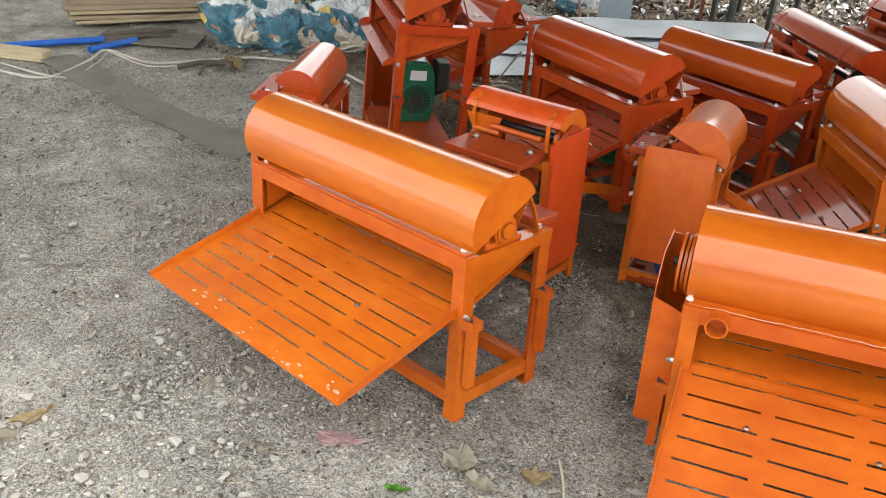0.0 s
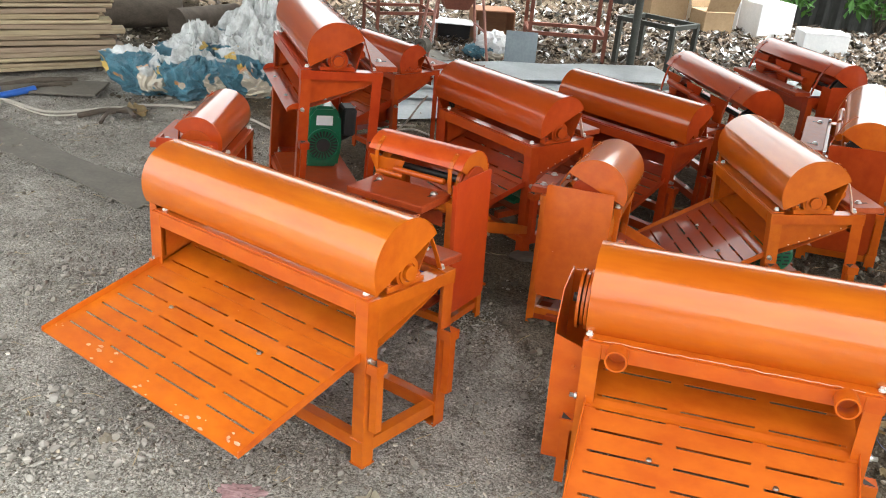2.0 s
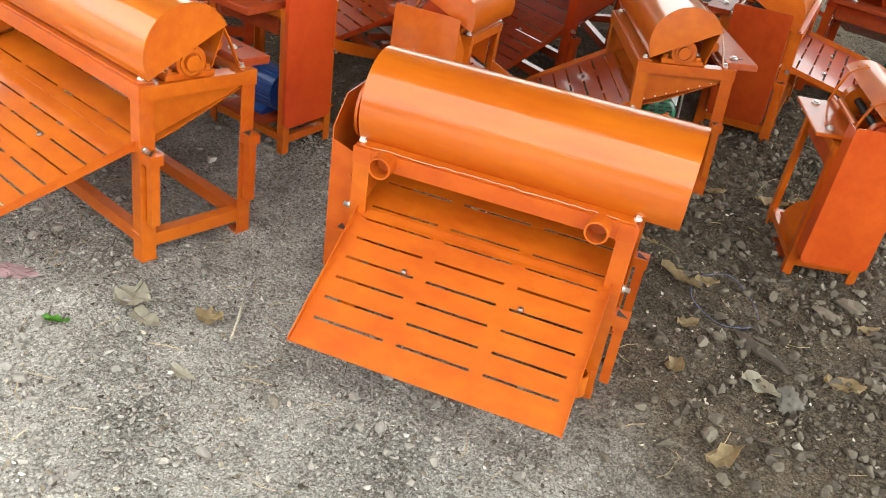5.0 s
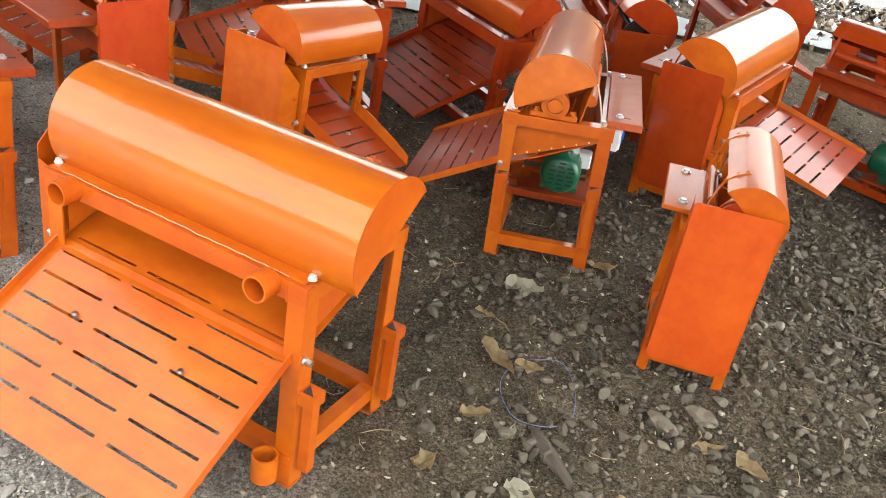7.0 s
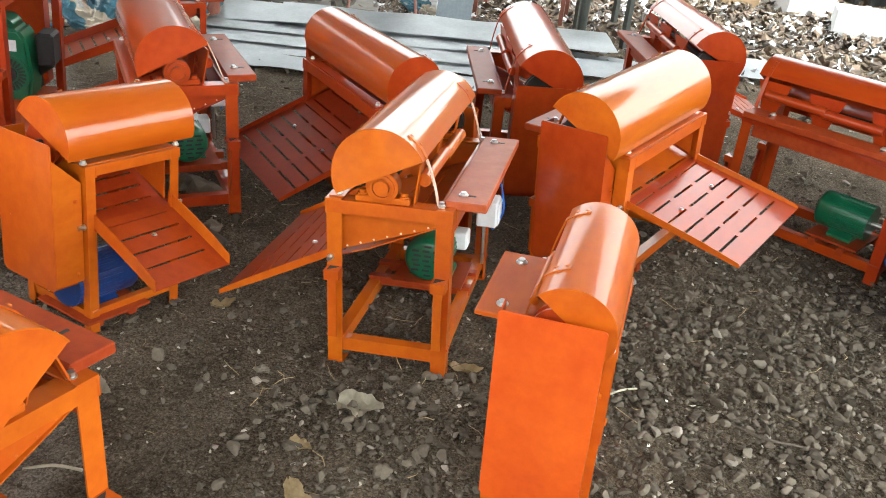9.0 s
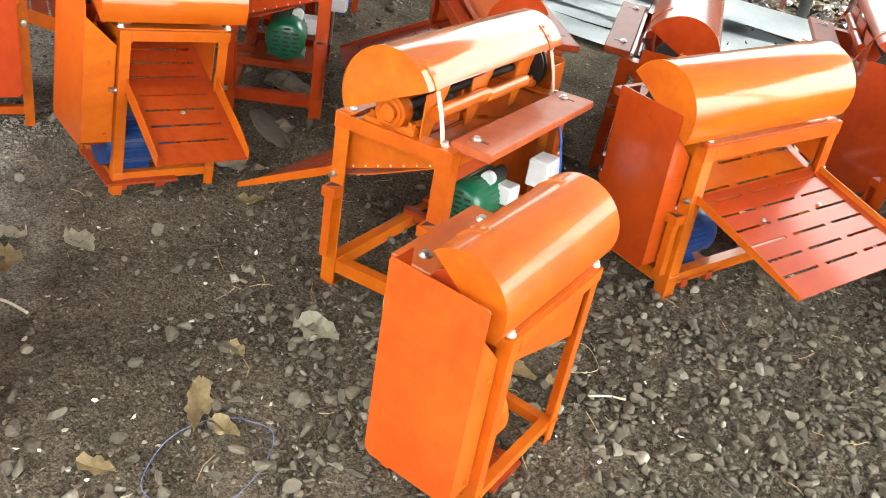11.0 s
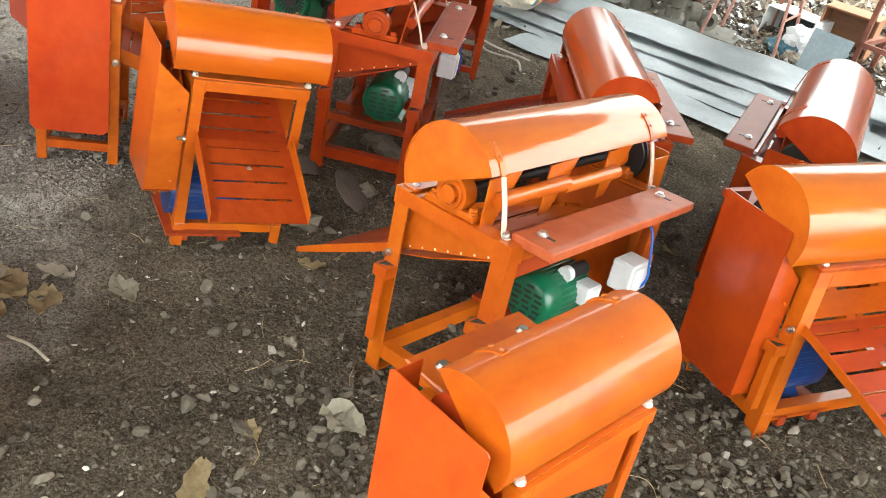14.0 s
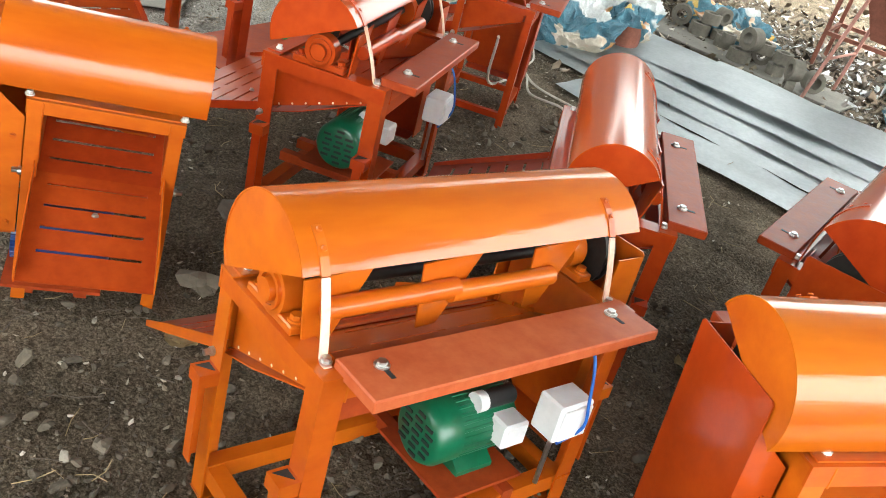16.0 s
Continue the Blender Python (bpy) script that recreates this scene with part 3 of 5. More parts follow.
def hood_line(cy, cz, r, back, front, n=26):
    """The hood's section from its back edge over the top to the front flange."""
    a0, a1 = radians(back), radians(front)
    return [(cy + r * math.cos(a0 + (a1 - a0) * i / n), cz + r * math.sin(a0 + (a1 - a0) * i / n)) for i in range(n + 1)]


def thresher(label, cx, cy, yaw, W, cols=3, H=0.53, chute=(0.37, 0.22), slots=(4, 6), motor=None, motor_x=0.0, small=False, over=(0.066, 0.02),
             sockets=True, pipes=False, white_box=False, depth=0.18, tray=0.26, guard=True, hood_mat=None, straps=True, base=0.0, front_panel=False, tray_in=0.03, goff=0.085, engine=False, chute_mat=None, chips=(), gap=0.010, paint=None,
             tilt=(0.0, 0.0), bend=None, cover=None, socket_z=0.31, tray_z=0.022, tray_bolt=None, pipe_in=0.09, bolt_in=None, strap_mat=None, guard_mat=None, motor_at=None, tray_mat=None):
    """bend: the hood's radius, its axis behind the front and over the frame, the angles of its back and front edges; cover: the belt guard's
    front and back edge behind the front, its foot over the ground and its top over the frame."""
    # paint: the darker body colour with the rear machines' shade in it
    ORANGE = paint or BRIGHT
    DEPTH, kout = depth, tray
    t = thing("threshing_machine", pose(cx, cy, base, tilt[0], tilt[1], yaw), label, "machine", "orange threshing machines")
    h = W / 2
    zf = H - 0.19
    for sx in (-1, 1):
        for sy in (-1, 1):
            FEET.append(tuple(t.matrix_basis @ Vector((sx * (h - 0.02), sy * (depth - 0.02), 0.003))))
    bar = 0.03 if small else 0.045
    # frame
    for sx in (-1, 1):
        for sy in (-1, 1):
            bm = bmesh.new()
            angle_bar(bm, sx * h, sy * DEPTH, 0.0, H - 0.002, -sx, -sy, bar)
            if not small:
                box(bm, sx * h - sx * 0.024 - 0.026, sx * h - sx * 0.024 + 0.026, sy * DEPTH - sy * 0.024 - 0.026, sy * DEPTH - sy * 0.024 + 0.026, 0.0, 0.005)
            part("leg", bm, ORANGE, t)
    for sy in (-1, 1):
        bm = bmesh.new()
        prism(bm, [(sy * (DEPTH + 0.003), H), (sy * (DEPTH + 0.003), H - bar), (sy * (DEPTH - 0.003), H - bar), (sy * (DEPTH - 0.003), H - 0.006), (sy * (DEPTH - 0.045), H - 0.006), (sy * (DEPTH - 0.045), H)], 0, -h - 0.003, h + 0.003)
        part("top_rail", bm, ORANGE, t)
        bm = bmesh.new()
        box(bm, -h + 0.006, h - 0.006, sy * (DEPTH - bar * 0.6) - bar * 0.4, sy * (DEPTH - bar * 0.6) + bar * 0.4, 0.045, 0.045 + bar * 0.9)
        part("bottom_rail", bm, ORANGE, t)
    for sx in (-1, 1):
        bm = bmesh.new()
        prism(bm, [(sx * (h + 0.002), H - 0.003), (sx * (h + 0.002), H - bar + 0.003), (sx * (h - 0.004), H - bar + 0.003), (sx * (h - 0.004), H - 0.008), (sx * (h - 0.05), H - 0.008), (sx * (h - 0.05), H - 0.003)], 1, -DEPTH + 0.003, DEPTH - 0.003)
        part("side_rail", bm, ORANGE, t)
        bm = bmesh.new()
        box(bm, sx * (h - bar * 0.55) - bar * 0.4, sx * (h - bar * 0.55) + bar * 0.4, -DEPTH + 0.01, DEPTH - 0.01, 0.04, 0.04 + bar * 0.9)
        part("bottom_rail", bm, ORANGE, t)
        bm = bmesh.new()
        xo = sx * (h - 0.028)
        low, high = (-DEPTH + 0.03, H - 0.165), (DEPTH - 0.04, H - 0.062)
        prism(bm, [(low[0], H - 0.02), low, high, (high[0], H - 0.02)], 0, xo - 0.002, xo + 0.002)
        panel = part("side_panel", bm, ORANGE, t)
        for k in range(7):
            yy, zz = low[0] + (high[0] - low[0]) * (k + 0.6) / 7.4, low[1] + (high[1] - low[1]) * (k + 0.6) / 7.4 + 0.006
            part("weld", rod(bmesh.new(), (xo + sx * 0.0015, yy, zz), (xo + sx * 0.003, yy, zz), 0.004, 0.002, seg=8), PALE_GLOSS if strap_mat else ORANGE, panel, smooth=True)
    # hood
    hr, hy, hz, back, front = bend or ((0.1, 0.115, 0.062, 29, 212) if small else (0.134, 0.15, 0.083, 27, 208))
    hy, hz = hy - depth, hz + H
    sy0 = -depth + (0.12 if small else 0.16)
    tb = tray_bolt or (0.075 if small else 0.13)
    bi = (0.02 if small else 0.035) if bolt_in is None else bolt_in
    line = hood_line(hy, hz, hr, back, front)
    x0, x1 = -h - over[0], h + over[1]
    bm = shell(bmesh.new(), line, x0, x1, 0.003)
    hood = part("hood", bm, hood_mat or (DEEP_SHADED_HOOD if paint else HOOD), t, smooth=True)
    for sx, xx in ((-1, x0 + 0.004), (1, x1 - 0.004)):
        bm = prism(bmesh.new(), [(hy + (p[0] - hy) * 0.985, hz + (p[1] - hz) * 0.985) for p in line], 0, xx - 0.002, xx + 0.002)
        part("end_plate", bm, ORANGE, hood)
    bm = bmesh.new()
    box(bm, -h + 0.01, h - 0.01, -DEPTH + 0.006, -DEPTH + 0.05, H + 0.001, H + 0.005)
    part("flange", bm, ORANGE, hood)
    for sx in (-1, 1):
        bm = hexbolt(bmesh.new(), (sx * (h - bi), -DEPTH + (0.012 if small else 0.028), H + 0.005), (0, 0, 1), 0.0075, 0.011)
        part("bolt", bm, ZINC_BOLT, hood, "zinc bolt with the sky's sheen in its colour")
    if straps:
        for sx in (-1, 1):
            xs = h - 0.022 if sx > 0 else -h + 0.045
            bm = bmesh.new()
            def rim(a):
                return hy + (hr + 0.003) * math.cos(radians(a)), hz + (hr + 0.003) * math.sin(radians(a))
            edge, toe = rim(back - 2), (depth - 0.043, H + 0.008)
            bow = [(edge[0] + (toe[0] - edge[0]) * k / 6 + 0.0035 * math.sin(math.pi * k / 6), edge[1] + (toe[1] - edge[1]) * k / 6) for k in range(7)]
            shell(bm, bow + [(depth - 0.04, H + 0.004), (depth - 0.026, H + 0.003)], xs - 0.0075, xs + 0.0075, -0.004)
            st = part("strap", bm, strap_mat or ORANGE, t, "bent steel strap with its white gloss in the colour" if strap_mat else "")
            part("hook", shell(bmesh.new(), [rim(back + 34), rim(back + 24), rim(back + 12), rim(back - 1)], xs - 0.0085, xs + 0.0085, -0.004), ORANGE, st)
            for a in (back + 30, back + 17):
                way = Vector((0, math.cos(radians(a)), math.sin(radians(a))))
                p = Vector((xs, *rim(a))) + way * 0.003
                part("rivet", rod(bmesh.new(), p, p + way * 0.003, 0.0055, 0.004, seg=10), ORANGE, st, smooth=True)
            bm = hexbolt(bmesh.new(), (xs, depth - 0.036, H + 0.004), (0, 0, 1), 0.008, 0.012)
            part("bolt", bm, STEEL, st)
    # rotor
    bm = bmesh.new()
    rod(bm, (-h - min(0.06, goff - 0.012), sy0, H + 0.045), (h - 0.006, sy0, H + 0.045), 0.013, seg=12)
    part("shaft", bm, DARK, t, smooth=True)
    drop = 0.085 if small else 0.125
    beaters = ((0.7, 0.15),) if small else ((0.84, 0.14), (0.2, 0.15), (-0.52, 0.15))
    for fx, wide in () if front_panel else beaters:
        bm = prism(bmesh.new(), [(-wide / 2, drop), (wide / 2, drop), (0.032, -0.03), (-0.018, -0.03)], 1, -0.002, 0.002)
        bmesh.ops.transform(bm, matrix=Matrix.Translation((fx * h, sy0 + (0.06 if small else 0.085), H + 0.002)) @ Matrix.Rotation(radians(6), 4, "Z") @ Matrix.Rotation(radians(-8), 4, "X"), verts=bm.verts[:])
        part("blade", bm, ORANGE, t)
    yr = sy0 + (0.075 if small else 0.112)
    for xa, xe, up in ((-0.62, 0.5, 0.052), (0.3, 0.9, 0.03)) if small else ((0.16, 0.9, 0.068), (-0.5, 0.2, 0.06)):
        part("rotor_bar", rod(bmesh.new(), (xa * h, yr, H + up), (xe * h, yr, H + up), 0.011 if small else 0.019, seg=16), ORANGE, t, smooth=True)
    for sx in (-1, 1):
        xb = sx * (h - 0.025)
        bm = bmesh.new()
        rod(bm, (xb - 0.02, sy0, H + 0.045), (xb + 0.02, sy0, H + 0.045), 0.046, seg=24)
        box(bm, xb - 0.016, xb + 0.016, sy0 - 0.03, sy0 + 0.03, H + 0.002, H + 0.03)
        box(bm, xb - 0.02, xb + 0.02, sy0 - 0.078, sy0 + 0.078, H - 0.002, H + 0.016, bevel=0.003)
        bearing = part("bearing", bm, ORANGE, t, smooth=True)
        bm = bmesh.new()
        tube(bm, (xb + sx * 0.018, sy0, H + 0.045), (xb + sx * 0.026, sy0, H + 0.045), 0.036, 0.008)
        rod(bm, (xb + sx * 0.016, sy0, H + 0.045), (xb + sx * 0.034, sy0, H + 0.045), 0.022, seg=16)
        part("collar", bm, ORANGE, bearing, smooth=True)
        for yy in (sy0 - 0.06, sy0 + 0.06):
            part("bolt", hexbolt(bmesh.new(), (xb, yy, H + 0.015), (0, 0, 1), 0.011, 0.014), ORANGE, bearing)
    # feed tray
    bm = bmesh.new()
    box(bm, -h + 0.03, h - tray_in, depth - (0.085 if front_panel else 0.03), kout, H + tray_z - (0.014 if front_panel else 0.025), H + tray_z, bevel=0.003)
    feed = part("feed_tray", bm, ORANGE, t) if front_panel else part("feed_tray", bm, tray_mat or TRAY, t, "faded painted feed tray" if tray_mat else "red-brown painted feed tray")
    for sx in (-1, 1):
        bm = bmesh.new()
        rod(bm, (sx * (h - tb), depth + 0.012, H + tray_z), (sx * (h - tb), depth + 0.012, H + tray_z + 0.003), 0.014, seg=16)
        hexbolt(bm, (sx * (h - tb), depth + 0.012, H + tray_z + 0.002), (0, 0, 1), 0.009, 0.008)
        part("bolt", bm, STEEL, feed, "zinc bolt and washer")
        if front_panel:
            continue
        bm = bmesh.new()
        box(bm, sx * (h - tb) - 0.0045, sx * (h - tb) + 0.0045, depth + 0.022, depth + 0.048, H + tray_z - 0.0005, H + tray_z + 0.0008)
        part("slot", bm, BLACK, feed)
    bm = bmesh.new()
    box(bm, -h + 0.05, h - 0.05, depth - 0.014, depth - 0.01, H - 0.1, H - 0.045)
    part("apron", bm, TRAY, t)
    # screen and chute
    cl, cz = chute
    zf = H - 0.19
    inner = [(depth - 0.02, H - 0.05), (depth * 0.2, zf + 0.085), (-depth * 0.5, zf + 0.028), (-DEPTH - 0.01, zf)]
    if not front_panel:
        bm = slotted(bmesh.new(), -h + 0.02, h - 0.02, inner, cols, slots[0], gap=gap)
        part("screen", bm, ORANGE if chute_mat is DEEP_SHADED else chute_mat or ORANGE, t)
    if front_panel:
        bm = bmesh.new()
        prism(bm, [(-h + 0.04, H - 0.03), (h - 0.04, H - 0.03), (h - 0.045, H - 0.165), (-h + 0.04, H - 0.075)], 1, -depth + 0.008, -depth + 0.012)
        part("front_panel", bm, ORANGE, t)
    else:
        yc = -DEPTH - 0.012
        outer = [(yc + 0.03, zf + 0.012), (yc - cl * 0.35, zf + 0.008 + (cz - zf) * 0.42), (yc - cl * 0.7, zf + 0.004 + (cz - zf) * 0.74), (yc - cl, cz)]
        bm = slotted(bmesh.new(), -h + 0.025, h - 0.025, outer, cols, slots[1], skip=0.05, gap=gap)
        ch = part("chute", bm, chute_mat or ORANGE, t)
        if chips:
            # bare flakes where the paint has come off along the lip
            bm = bmesh.new()
            pr, slope = random.Random(5), (outer[3][1] - outer[2][1]) / (outer[3][0] - outer[2][0])
            for fx, back, size, count in chips:
                for k in range(count):
                    px, py, ps = fx * h + pr.gauss(0, size), yc - cl + 0.004 + abs(pr.gauss(back, size * 0.35)), size * pr.uniform(0.08, 0.3)
                    ring = [(px + ps * pr.uniform(0.6, 1.3) * math.cos(a * 0.9), py + ps * 0.55 * pr.uniform(0.6, 1.2) * math.sin(a * 0.9)) for a in range(7)]
                    bm.faces.new([bm.verts.new((u, max(v, yc - cl + 0.002), cz + (max(v, yc - cl + 0.002) - yc + cl) * slope + 0.0012)) for u, v in ring])
            tagged(part("bare_patch", bm, PRIMER, ch), "pale patches of chipped paint", kind="stuff")
        for sx in (-1, 1):
            xs = sx * (h - 0.024)
            bm = bmesh.new()
            prism(bm, [(p[0], p[1] - 0.004) for p in outer] + [(p[0], p[1] + hh) for p, hh in zip(outer[::-1], ((0.03, 0.04, 0.042, 0.042) if small else (0.012, 0.02, 0.022, 0.022)))], 0, xs - 0.0015, xs + 0.0015)
            part("side_lip", bm, ORANGE, ch)
            part("bolt", hexbolt(bmesh.new(), (sx * (h + 0.001), -DEPTH + 0.012, zf + 0.01), (sx, 0, 0), 0.007, 0.02), STEEL, ch)
        for k in (0.5,) if small else (0, 1):
            part("bolt", hexbolt(bmesh.new(), ((k - 0.5) * W * 0.42, yc - cl * 0.3, zf + 0.011 + (cz - zf) * 0.36), (0, 0, 1), 0.006, 0.006), STEEL, ch)
    # pulley and guard
    bm = bmesh.new()
    for k in range(3):
        rod(bm, (-h - goff * 0.5 + k * 0.012, sy0, H + 0.045), (-h - goff * 0.5 + 0.008 + k * 0.012, sy0, H + 0.045), (0.085 if k % 2 == 0 else 0.075) * (0.75 if small else 1), seg=32)
    part("pulley", bm, ORANGE if pipes else RED_SHADED if small and straps else DARK, t, smooth=True)
    if guard:
        ga, gb, guard_z, gt = cover or ((0.02, 2 * depth, 0.09, 0.085) if small else (0.045, 0.285, 0.1, 0.085))
        g0, g1, ga, gb, gt = -h - goff, -h - 0.004, ga - depth, gb - depth, gt + H
        bm = bmesh.new()
        cut = 0.07 if pipes else 0.006
        prism(bm, [(ga + 0.015, guard_z), (gb - 0.015, guard_z), (gb, guard_z + 0.015), (gb, gt - 0.006), (gb - 0.006, gt), (ga + cut, gt), (ga, gt - cut), (ga, guard_z + 0.015)], 0, g0, g0 + 0.003)
        gd = part("belt_guard", bm, guard_mat or ORANGE, t)
        bm = bmesh.new()
        box(bm, g0 + 0.003, g1, gb - 0.003, gb, guard_z + 0.015, gt - 0.01)
        part("back_flange", bm, guard_mat or ORANGE, gd)
        bm = bmesh.new()
        prism(bm, [(g0 + 0.003, guard_z + 0.015), (g1, guard_z + 0.015), (g1, H - 0.05), (g0 + 0.003, H + 0.03 - (0.05 if pipes else 0))], 1, ga, ga + 0.003)
        part("front_flange", bm, guard_mat or ORANGE, gd)
        bm = bmesh.new()
        box(bm, g0 + 0.003, g1, ga + 0.018, gb - 0.018, guard_z, guard_z + 0.003)
        part("bottom_flange", bm, guard_mat or ORANGE, gd)
        for yy, zz in ((ga, 0.42), (ga, guard_z + 0.04)):
            part("bolt", hexbolt(bmesh.new(), (g1 - 0.02, yy - 0.001, zz), (0, -1, 0), 0.005, 0.006), ORANGE, gd)
    # carrying sockets
    if sockets:
        for sx in (-1, 1):
            for sy in (-1, 1):
                xx, yy = sx * (h + 0.02), sy * (DEPTH - 0.025)
                bm = bmesh.new()
                prism(bm, [(yy - 0.022, socket_z - 0.025), (yy + 0.022, socket_z - 0.025), (yy + 0.022, socket_z + 0.005), (yy - 0.022, socket_z + 0.005)], 0, xx - 0.02, xx + 0.02)
                sk = part("socket", bm, ORANGE, t)
                bm = bmesh.new()
                prism(bm, [(xx - 0.014, yy - 0.014), (xx + 0.014, yy - 0.014), (xx - 0.014, yy + 0.014)], 2, socket_z + 0.0045, socket_z + 0.0065)
                part("hole", bm, BLACK, sk)
                bm = angle_bar(bmesh.new(), xx + sx * 0.015, yy - 0.013, socket_z - 0.21, socket_z - 0.024, -sx, 1, 0.026, 0.004)
                part("handle", bm, ORANGE, sk)
    # weld beads where the rails meet the legs
    wr = random.Random(int(W * 1000))
    for sx in (-1, 1):
        for sy in (-1, 1):
            for a, c in (((sx * (h - bar - 0.001), sy * (DEPTH + 0.002), H - 0.004), (0, 0, -bar)), ((sx * (h - 0.004), sy * (DEPTH + 0.002), 0.046 + bar * 0.9), (-sx * bar, 0, 0))):
                pts = [(a[0] + c[0] * k / 8, a[1] + c[1] * k / 8, a[2] + c[2] * k / 8 + wr.uniform(-0.0015, 0.0015)) for k in range(9)]
                part("weld", strip_mesh(bmesh.new(), pts, 0.003, 6), ORANGE, t, smooth=True)
    if pipes:
        pts = [(-h + 0.05 + k * (W - 0.1) / 40, -DEPTH + 0.004, H + 0.004 + wr.uniform(0, 0.004)) for k in range(41)]
        part("weld_seam", strip_mesh(bmesh.new(), pts, 0.0009, 6), PRIMER, t, "pale primer on a weld seam")
        for xx in (-h + pipe_in, h - pipe_in):
            bm = tube(bmesh.new(), (xx, -DEPTH - 0.05, H - 0.02), (xx, -DEPTH + 0.0, H - 0.02), 0.03, 0.005)
            part("pipe_socket", bm, ORANGE, t, smooth=True)
        bm = tube(bmesh.new(), (h - 0.045, -DEPTH - 0.034, 0.035), (h - 0.045, -DEPTH - 0.034, 0.1), 0.03, 0.005)
        part("pipe_socket", bm, ORANGE, t, smooth=True)
    if motor:
        my, mz = motor_at or (0.03, 0.098 if motor[0] is BRIGHT else 0.195)
        electric_motor(t, motor_x, my, mz, motor[0], motor[1], depth, boxes=white_box)
    if engine:
        petrol_engine(t, -0.2, 0.035, 0.137, depth, h)
    if white_box:
        bm = strip_mesh(bmesh.new(), [(-h + 0.11, depth - 0.03, H - 0.06), (-h + 0.12, depth + 0.03, H - 0.07), (-h + 0.125, depth + 0.06, 0.36), (-h + 0.12, depth + 0.062, 0.3), (-h + 0.14, depth + 0.03, 0.24)], 0.0035)
        part("wire", bm, BLUEPLASTIC, t, "blue wire")
        bm = bmesh.new()
        box(bm, -h + 0.09, -h + 0.185, depth - 0.02, depth + 0.05, 0.265, 0.355, bevel=0.005)
        sb = part("switch_box", bm, WHITE, t, "white plastic switch box")
        bm = bmesh.new()
        box(bm, -h + 0.098, -h + 0.177, depth + 0.0495, depth + 0.056, 0.273, 0.347, bevel=0.002)
        part("cover", bm, WHITE, sb)
        bm = rod(bmesh.new(), (-h + 0.12, depth, 0.1), (-h + 0.12, depth, 0.267), 0.006, seg=8)
        part("bracket", bm, STEEL, sb)
    return t


GM, BM, OM = (GREEN, "green painted electric motor"), (BLUE, "blue painted electric motor"), (BRIGHT, "orange painted electric motor")
A = thresher("long orange threshing machine with a wide slotted chute", -0.981, 2.317, -24.2, 1.014, cols=4, slots=(4, 7), gap=0.007, chips=((-0.88, 0.04, 0.016, 4), (-0.4, 0.035, 0.045, 10), (0.1, 0.012, 0.03, 6), (0.45, 0.008, 0.04, 7), (0.82, 0.014, 0.045, 10)), H=0.531, depth=0.186, base=-0.008, tilt=(-2.7, -2.9), chute=(0.41, 0.231), socket_z=0.338, bend=(0.136, 0.141, 0.076, 29, 207), over=(0.063, 0.013), bolt_in=0.036)
thresher("orange threshing machine with round pipe sockets on its front rail", 0.36, 2.219, -2, 0.742, pipes=True, gap=0.0075, H=0.531, depth=0.188, base=0.005, tilt=(-1.1, -1.5), chute=(0.346, 0.153), socket_z=0.266, bend=(0.137, 0.151, 0.084, 32, 218), over=(0.003, 0.089), bolt_in=0.009, pipe_in=0.091)
thresher("narrow orange threshing machine with its feed tray towards the yard", -0.707, 2.909, 161.4, 0.388, cols=1, small=True, sockets=False, motor=BM, tray_in=0.03, hood_mat=WARM_RED, chute_mat=RED_SHADED, H=0.529, depth=0.121, base=0.038, tilt=(0.1, 1.7), cover=(0.028, 0.256, 0.11, 0.083), goff=0.02, tray=0.269, over=(0.0, 0.02), guard_mat=VERMILION)
thresher("narrow orange threshing machine with a blue motor inside", -0.148, 3.178, 84.7, 0.324, cols=1, slots=(6, 4), small=True, sockets=False, motor=BM, motor_x=-0.07, motor_at=(-0.05, 0.14), tray=0.2, chute_mat=RED_SHADED, gap=0.008, H=0.519, depth=0.15, base=0.008, tilt=(-1.1, 4.5), chute=(0.238, 0.225), bend=(0.118, 0.096, 0.064, 29, 197), over=(0.063, 0.041), bolt_in=0.002, cover=(0.016, 0.262, 0.159, 0.072), goff=0.094)
# this chute takes the darker copy: the shade on it is painted
thresher("orange threshing machine with a green motor and white switch box", 0.657, 3.768, -74.2, 0.746, motor=GM, motor_x=-0.12, white_box=True, gap=0.008, chute_mat=DEEP_SHADED, H=0.526, depth=0.181, base=-0.028, tilt=(3.8, -3), chute=(0.343, 0.166), socket_z=0.314, bend=(0.135, 0.155, 0.082, 24, 207), over=(0.045, 0.018), bolt_in=0.035, tray=0.27, tray_z=0.016, tray_bolt=0.095, tray_in=0.033, tray_mat=FADED_TRAY, strap_mat=PALE_GLOSS)
thresher("narrow orange threshing machine with a tall belt guard", 1.337, 3.251, 101.4, 0.355, cols=1, small=True, sockets=False, motor=OM, motor_x=-0.015, slots=(4, 1), tray=0.192, front_panel=True, hood_mat=BRIGHT, H=0.513, depth=0.127, base=0.004, tilt=(-1.4, -1.9), bend=(0.102, 0.102, 0.063, 44, 212), over=(0.044, 0.04), bolt_in=0.01, cover=(0.02, 0.246, 0.104, 0.1), goff=0.074, guard_mat=WARM_RED)
